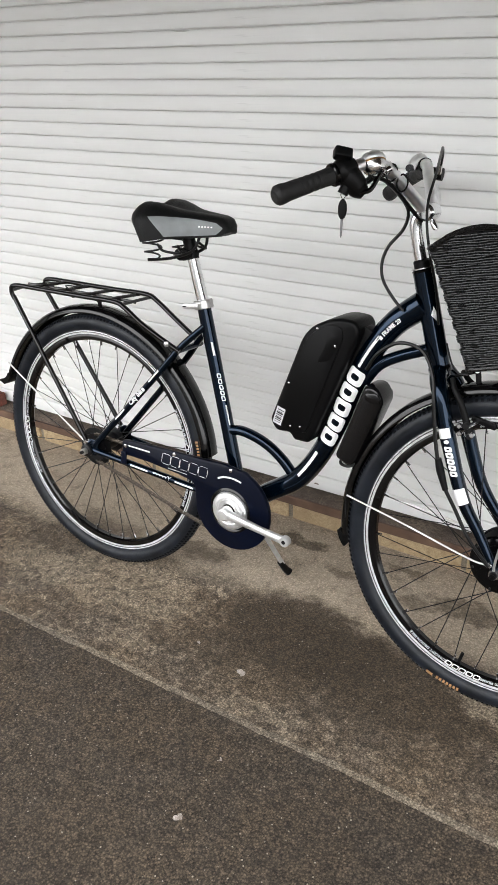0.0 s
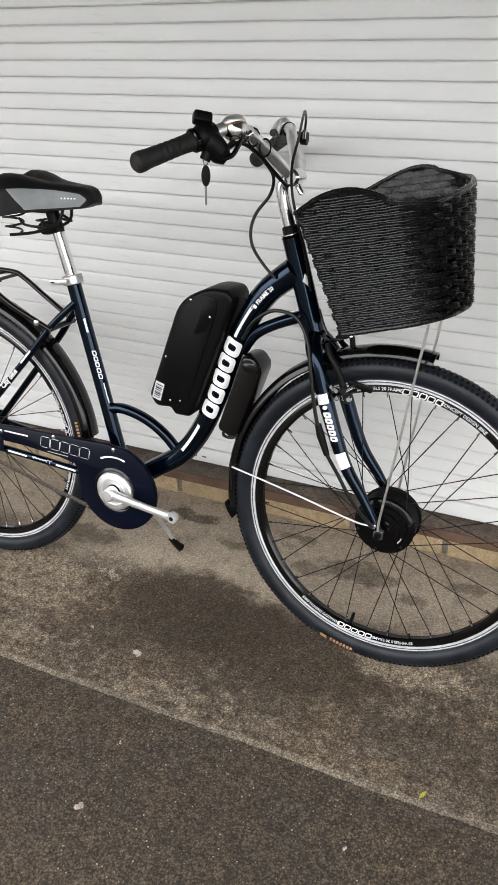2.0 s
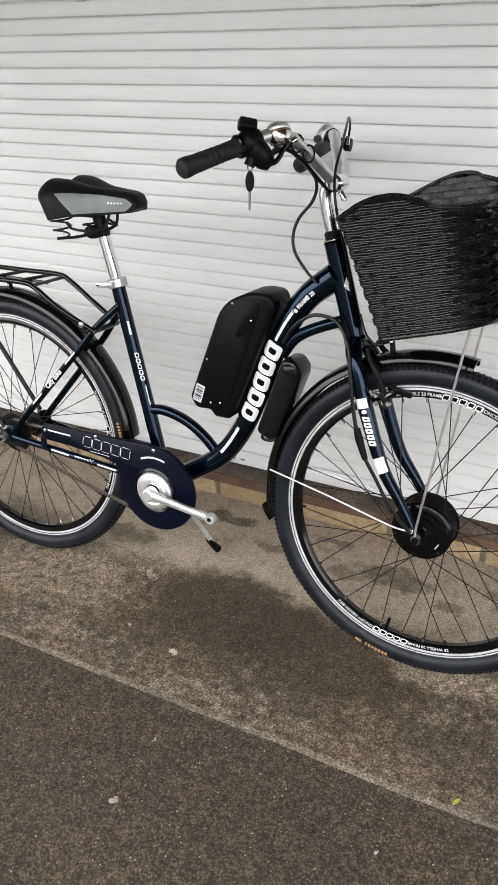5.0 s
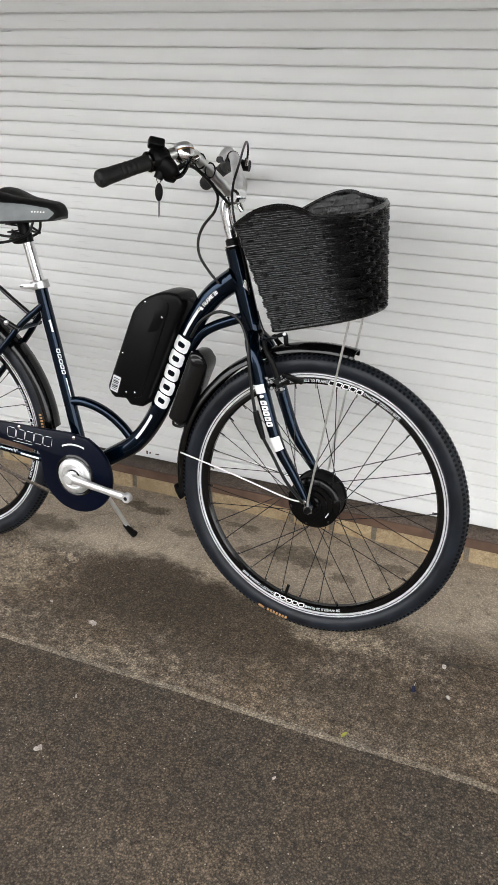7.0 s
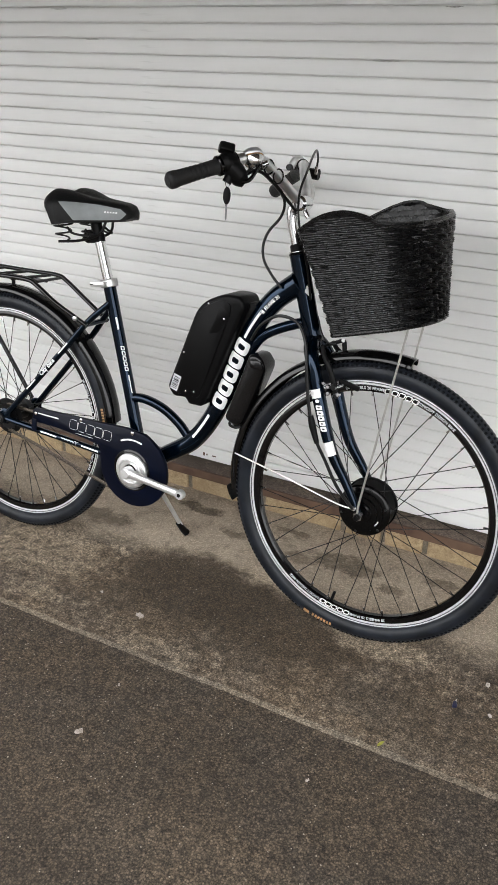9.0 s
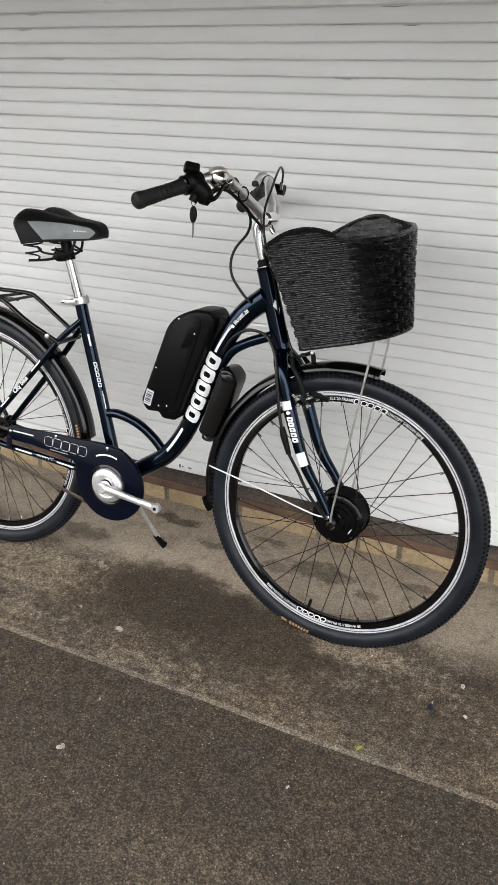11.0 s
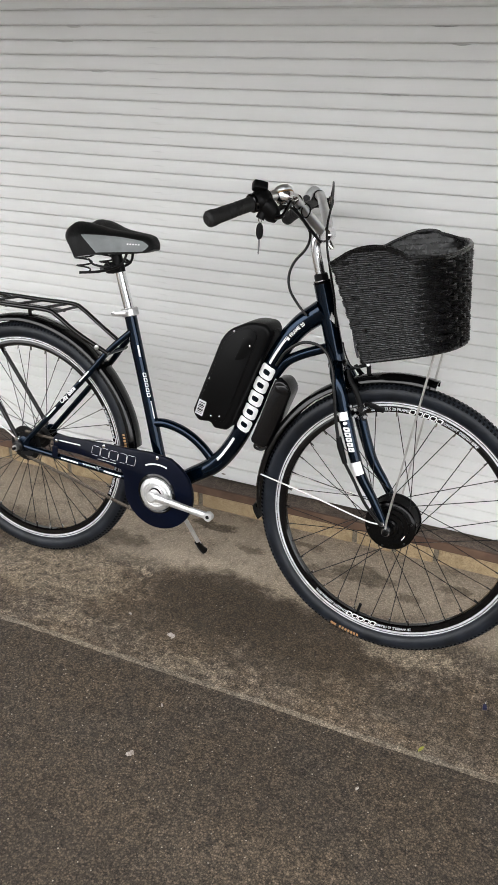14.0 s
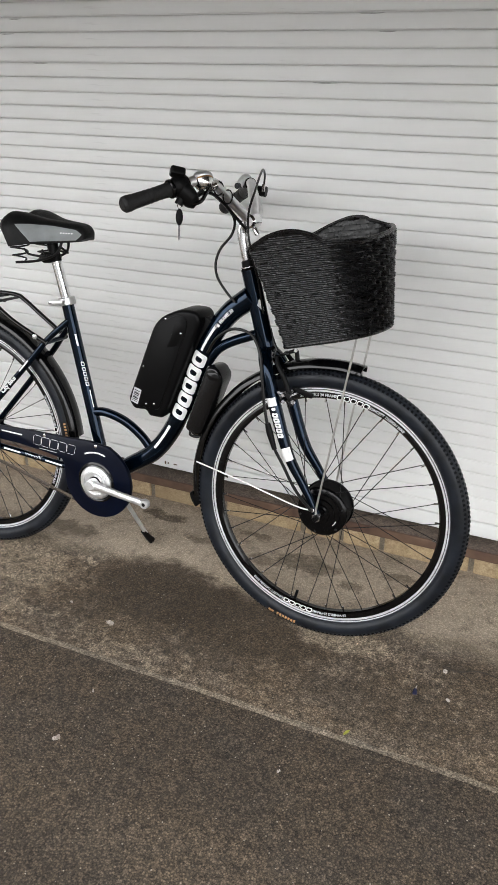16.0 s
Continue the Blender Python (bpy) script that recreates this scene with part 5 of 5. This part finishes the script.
handlebar()
part("motor_cable", tube([(0.770, -0.026, 0.712), (0.795, -0.030, 0.752), (0.840, -0.034, 0.782), (0.890, -0.036, 0.775), (0.922, -0.05, 0.735), (0.937, -0.066, 0.68), (0.953, -0.072, 0.60), (0.975, -0.074, 0.53), (1.01, -0.076, 0.475), (1.045, -0.076, 0.42), (1.09, -0.074, 0.372)], 0.0038, 8), CABLE, bike, "black motor cable along the fork")
part("cable_plug", tube([(0.961, -0.073, 0.575), (0.968, -0.073, 0.552), (0.984, -0.075, 0.513)], [0.0065, 0.0085, 0.006], 10), BLACK_MATT, bike, "black cable connector")


badge = [(0.017, 0.001, 0), (0.002, -0.007, 0), (-0.017, 0.006, 0), (-0.006, 0.008, 0)]
decal("head_badge", rich((badge, [[0, 1, 2, 3]]), 0.005), [tuple(HEAD_LOW), tuple(HEAD_TOP)], 0.0212, 0.104, 0.72, WHITE, head_tube, "small white badge")


# ---- front brake ----
def front_brake():
    for s in (-1, 1):
        arm = part("brake_arm", tube([(0.956, s * 0.030, 0.730), (0.966, s * 0.040, 0.712), (0.983, s * 0.049, 0.692), (1.000, s * 0.051, 0.657), (1.012, s * 0.054, 0.631)], [0.0055, 0.0062, 0.0066, 0.0072, 0.0085], 10, flat=0.7), BLACK_MATT, bike, "black brake arm", m=S)
        part("brake_shoe", slab(round_corners([(-0.026, -0.006), (0.026, -0.006), (0.026, 0.006), (-0.026, 0.006)], 0.005), -0.005, 0.005, 0.002), BLACK_MATT, arm, "black rubber brake shoe", m=Matrix.Translation((1.027, s * 0.019, 0.6490)) @ pose(0, 0, 0, 0, 12, 0))
        part("shoe_bolt", tube([(1.008, s * 0.066, 0.650), (1.014, s * 0.022, 0.649)], 0.0042, 10, 0), CHROME, arm, "chrome shoe bolt")
        part("shoe_nut", tube([(1.006, s * 0.058, 0.650), (1.005, s * 0.067, 0.650)], 0.0070, 10, 0), STEEL_DARK, arm)
        part("pivot_bolt", tube([(1.012, s * 0.054, 0.630), (1.014, s * 0.064, 0.630)], 0.0062, 10, 0), STEEL_DARK, arm)
    part("brake_noodle", tube([(0.930, -0.012, 0.792), (0.938, -0.012, 0.769), (0.947, -0.012, 0.750), (0.960, -0.012, 0.736), (0.979, -0.010, 0.736)], 0.0019, 8), STEEL_DARK, bike, "curved dark steel cable guide", m=S)
    part("guard_holder", tube([(0.952, 0, 0.726), (0.972, -0.002, 0.735), (0.990, -0.003, 0.743), (0.997, -0.004, 0.742), (1.001, -0.004, 0.720)], [0.0038, 0.0042, 0.0048, 0.0055, 0.0055], 10), BLACK_MATT, bike, "black mudguard bracket", m=S)
    bolt("bracket_bolt", (0.996, -0.008, 0.746), (0.3, -0.8, 0.2), 0.0045, 0.008, ALLOY, bike)


front_brake()
for p, r in (((0.981, -0.060, 0.654), 0.0042), ((0.992, -0.061, 0.648), 0.0050), ((0.994, -0.061, 0.633), 0.0050), ((1.018, -0.061, 0.635), 0.0055)):
    bolt("brake_bolt", p, (0.1, -1, 0.1), r, 0.008, CHROME, bike)


# ---- wicker basket ----
def rounded_loop(front, rear, half_f, half_r, r, n_side, n_corner):
    """Points of a rounded four-sided loop: front, far side, rear, near side; with the share of the way round each side."""
    corners = [(front, -half_f), (front, half_f), (rear, half_r), (rear, -half_r)]
    out = []
    for i in range(4):
        p, a, b = (np.array(corners[j % 4], float) for j in (i, i - 1, i + 1))
        ra = r[i]
        s, e = p + (a - p) / np.linalg.norm(a - p) * ra, p + (b - p) / np.linalg.norm(b - p) * ra
        for j in range(n_corner):
            t = j / n_corner
            out.append((1 - t) ** 2 * s + 2 * t * (1 - t) * p + t * t * e)
        nb = corners[(i + 1) % 4]
        q = np.array(nb, float)
        e2 = q + (p - q) / np.linalg.norm(p - q) * r[(i + 1) % 4]
        for j in range(n_side[i]):
            t = j / n_side[i]
            out.append(e * (1 - t) + e2 * t)
    return out


def basket():
    nc, ns = 26, (88, 84, 96, 80)
    rr = (0.06, 0.05, 0.02, 0.02)
    low = rounded_loop(1.213, 1.008, 0.115, 0.128, rr, ns, nc)
    top = rounded_loop(1.190, 0.931, 0.165, 0.178, rr, ns, nc)
    N = len(low)

    def bowed(loop, half):
        """The front swells forward between its corners."""
        return [np.array((u - 0.042 * (abs(w) / half) ** 2 * min(1.0, max(0.0, (u - 1.03) / 0.11)), w)) for u, w in loop]

    low, top = bowed(low, 0.115), bowed(top, 0.165)

    def height(u, v0, v1, u0, u1):
        return v0 + (v1 - v0) * (u - u0) / (u1 - u0)

    lo3 = [np.array((u, w, height(u, 0.778, 0.828, 1.008, 1.203))) for u, w in low]
    hi3 = [np.array((u, w, height(u, 0.991, 1.036, 0.931, 1.180))) for u, w in top]

    def rim(i):
        """Height of the rim as a share of the wall, round the loop."""
        i = i % N
        f1 = nc + ns[0]
        s0, s1 = f1 + nc, f1 + nc + ns[1]
        b0, b1 = s1 + nc, s1 + nc + ns[2]
        n0 = b1 + nc
        t = min(1.0, max(0.0, (top[i][0] - 0.931) / (1.150 - 0.931)))
        if i >= n0 or i < nc:
            return 1.0 - 0.03 * t + 0.14 * math.sin(math.pi * min(1.0, t / 0.86)) ** 1.2
        if i < f1:
            return 0.97 + 0.07 * (i - nc) / ns[0]
        if s0 - nc <= i < b0 - nc:
            return 1.0 + 0.04 * t + 0.14 * math.sin(math.pi * min(1.0, t / 0.96) ** 1.3) ** 1.2
        return 1.0

    rims = [rim(i) for i in range(N)]

    def at(i, h):
        i %= N
        return lo3[i] + (hi3[i] - lo3[i]) * h

    def outward(i):
        t = hi3[(i + 1) % N] - hi3[(i - 1) % N]
        o = np.array((t[1], -t[0], 0))
        return o / np.linalg.norm(o)

    outs = [outward(i) for i in range(N)]
    group = new("basket")
    group.parent = bike
    group.matrix_local = S
    tagged(group, "black woven plastic wicker basket")
    # flat ribbed bands woven in and out round upright stakes
    along = np.r_[0, np.cumsum([np.linalg.norm(hi3[(k + 1) % N] - hi3[k]) for k in range(N)])]
    gaps = 2 * round(along[-1] / 0.060)
    step = along[-1] / gaps
    rng = random.Random(5)
    ribs = [(0.0, -0.0012), (0.07, 0.0006), (0.17, 0.0013), (0.27, 0.0006), (0.335, -0.0010), (0.40, 0.0006), (0.50, 0.0013), (0.60, 0.0006), (0.665, -0.0010), (0.73, 0.0006), (0.83, 0.0013), (0.93, 0.0006), (1.0, -0.0012), (1.0, -0.0022), (0.83, -0.0028), (0.665, -0.0024), (0.50, -0.0028), (0.335, -0.0024), (0.17, -0.0028), (0.0, -0.0022)]
    m, rows = len(ribs), 17.5
    swing = []
    for k in range(N):
        f = min(k - 0.5 * nc, nc + ns[0] + 0.5 * nc - k) / (0.5 * nc)
        swing.append(0.0015 + 0.0040 * min(1.0, max(0.0, f)))
    for j in range(22):
        slip, lean = rng.uniform(-0.03, 0.03), rng.uniform(-0.0007, 0.0007)
        vs, fs, runs = [], [], []
        for k in range(N + 1):
            i = k % N
            sag = 0.0014 * math.sin(along[k] * 31 + j * 1.7) + 0.0018 * math.sin(along[k] * 137 + j * 2.3)
            lap = 0.05 if swing[i] < 0.003 else -0.04
            h0 = (j - lap) / rows + sag
            h1 = min((j + 1 + lap) / rows + sag, rims[i] + 0.002)
            if h1 < h0 + 0.022:
                runs, vs, fs = runs + [(vs, fs)], [], []
                continue
            wave = swing[i] * math.sin(math.pi * (along[k] / step + j + slip))
            vs += [tuple(at(i, h0 + (h1 - h0) * f) + outs[i] * (wave + d + lean)) for f, d in ribs]
            if len(vs) > m:
                q0 = len(vs) - 2 * m
                fs += [[q0 + q, q0 + (q + 1) % m, q0 + m + (q + 1) % m, q0 + m + q] for q in range(m)]
        for vs, fs in runs + [(vs, fs)]:
            if len(fs) > 2 * m:
                part("strip", (vs, fs), WICKER, group)
    # upright stakes behind the open weave of the front
    for g in range(gaps):
        i = int(np.argmin(np.abs(along[:-1] - (g + 0.5) * step)))
        if swing[i] < 0.003:
            continue
        t = np.cross(outs[i], (0, 0, 1))
        vs = []
        for h in (0, 0.5, rims[i] - 0.01):
            for a, d in ((-0.0042, -0.0006), (0.0042, -0.0006), (0.0042, 0.0006), (-0.0042, 0.0006)):
                vs.append(tuple(at(i, h) + t * a + outs[i] * (d - 0.0095)))
        fs = [[4 * k + q, 4 * k + (q + 1) % 4, 4 * k + 4 + (q + 1) % 4, 4 * k + 4 + q] for k in (0, 1) for q in range(4)]
        part("stake", (vs, fs), WICKER, group)
    # rim cords, bottom edge and floor
    soft = [float(np.mean([rims[(i + k) % N] for k in range(-9, 10)])) for i in range(N)]
    for off, dh, r in ((0.0026, 0.0, 0.0026), (-0.0026, 0.002, 0.0026), (0.0, -0.018, 0.0024), (0.0, 0.015, 0.0027)):
        part("rim_cord", tube([at(i, soft[i] + dh) + outs[i] * off for i in range(N)], r, 8, 0, closed=True), WICKER, group, "smooth black rim cord")
    part("bottom_cord", tube([at(i, 0.0) for i in range(N)], 0.0045, 8, 0, closed=True), WICKER, group)
    part("basket_floor", ([tuple(at(i, 0.02)) for i in range(N)] + [tuple(at(i, 0.0)) for i in range(N)], [list(range(N)), list(range(N, 2 * N))] + [[i, (i + 1) % N, N + (i + 1) % N, N + i] for i in range(N)]), WICKER, group)
    for w in (-0.07, 0.07):
        part("basket_stay", tube([(1.160, w * 0.9, 0.822), (1.130, w * 0.95, 0.60), (1.103, w * 1.0, 0.40), (1.101, w * 1.02, 0.365)], 0.0026, 10), WIRE, group, "grey wire stay from the axle to the basket")
    part("rear_bracket", tube([(0.935, -0.012, 0.93), (0.945, -0.014, 0.86), (0.962, -0.014, 0.79), (0.972, -0.012, 0.76)], 0.0034, 8, flat=0.5), LINE, group, "grey steel strip behind the basket")


basket()


# ---- small things on the ground ----
def chips():
    rng = random.Random(11)

    def chip(x, y, size, thick=0.003):
        k = rng.randint(6, 9)
        ol = [(x + size * rng.uniform(0.35, 1.1) * math.cos(a), y + size * rng.uniform(0.35, 1.0) * math.sin(a)) for a in [2 * math.pi * i / k for i in range(k)]]
        vs = [(a, b, 0) for a, b in ol] + [(x + (a - x) * 0.75, y + (b - y) * 0.75, thick * rng.uniform(0.6, 1)) for a, b in ol]
        return vs, [[i, (i + 1) % k, k + (i + 1) % k, k + i] for i in range(k)] + [list(range(k, 2 * k))]

    chip_mat = concrete("pale_stone_chip", (0.62, 0.57, 0.52), (0.22, 0.18, 0.15), (0.74, 0.70, 0.66), (0.66, 0.60, 0.56), 0.45, 0.65)
    for x, y, s in ((-0.760, 1.500, 0.017), (-0.642, 1.113, 0.013), (-0.907, 1.533, 0.007), (-0.652, 1.266, 0.006), (-0.155, 1.229, 0.006), (0.13, 1.585, 0.009)):
        pieces = [chip(x + s * rng.uniform(-0.5, 0.5), y + s * rng.uniform(-0.5, 0.5), s * rng.uniform(0.3, 0.6), 0.005) for _ in range(4)]
        tagged(part("stone_chip", join(*pieces), chip_mat), "small pale chip lying on the concrete", "stone", "chips on the ground")
    many = []
    for _ in range(900):
        x, y = rng.uniform(-2.2, 0.9), rng.uniform(0.75, 2.1)
        many.append(chip(x, y, rng.uniform(0.0008, 0.0028), 0.0015))
    grit_mat = concrete("grit", (0.24, 0.21, 0.17), (0.1, 0.09, 0.07), (0.45, 0.41, 0.35), (0.35, 0.3, 0.25), 0.4, 0.6)
    tagged(part("grit", join(*many), grit_mat), "loose pale grit scattered over the concrete", "grit", kind="stuff")
    twig_mat = material("dry_twig_bark", (0.035, 0.026, 0.018), 0.8, 0, 0.3, 200, bump=0.5, bump_scale=600)
    twig = part("twig", tube([(0.095, 1.700, 0.003), (0.135, 1.690, 0.006), (0.185, 1.712, 0.006), (0.26, 1.703, 0.004)], [0.002, 0.0024, 0.002, 0.001], 6), twig_mat)
    tagged(twig, "thin dark dry twig lying on the concrete", "twig")
    part("side_shoot", tube([(0.135, 1.690, 0.006), (0.165, 1.672, 0.007), (0.178, 1.660, 0.004)], [0.0014, 0.0012, 0.0006], 6), twig_mat, twig)
    tagged(part("stone_chip", chip(0.104, 1.684, 0.009), chip_mat), "small pale chip lying on the concrete", "stone", "chips on the ground")
    leaf_mat = material("yellow_leaf", (0.36, 0.36, 0.05), 0.5, 0, 0.2, 80)
    lv = []
    for i in range(9):
        t = i / 8
        wd = 0.0036 * math.sin(math.pi * min(1, t * 1.05)) ** 0.7 + 0.0004
        c = np.array((-0.0595 + 0.009 * t, 1.379 + 0.020 * t))
        n = np.array((0.9, -0.4))
        z = 0.006 + 0.006 * t * (1 - t)
        lv += [(*(c - n * wd), z), (*c, z - 0.0012), (*(c + n * wd), z)]
    lf = [[3 * i + k, 3 * i + k + 1, 3 * i + 4 + k, 3 * i + 3 + k] for i in range(8) for k in (0, 1)]
    leaf = part("leaf", (lv, lf), leaf_mat)
    tagged(leaf, "small yellow leaf lying on the joint", "leaf")
    blue_mat = material("crumpled_blue_wrapper", (0.010, 0.012, 0.04), 0.4, 0, 0.3, 200)
    pale_mat = material("pale_scrap", (0.5, 0.47, 0.42), 0.6, 0, 0.1, 200)
    scrap = part("scrap", slab(round_corners([(-0.008, 0.0), (0.008, 0.001), (0.006, 0.02), (0.002, 0.026), (-0.006, 0.022)], 0.004), -0.004, 0.004, 0.002), blue_mat, m=Matrix.Translation((0.055, 1.572, 0.004)) @ pose(0, 0, 0, -84, 0, 12) @ Matrix.Scale(0.7, 4))
    tagged(scrap, "small dark blue scrap lying on the concrete", "litter")
    part("scrap_tip", slab([(-0.002, 0.02), (0.004, 0.022), (0.007, 0.042)], -0.002, 0.002, 0.0005), pale_mat, scrap, "pale torn tip")


chips()
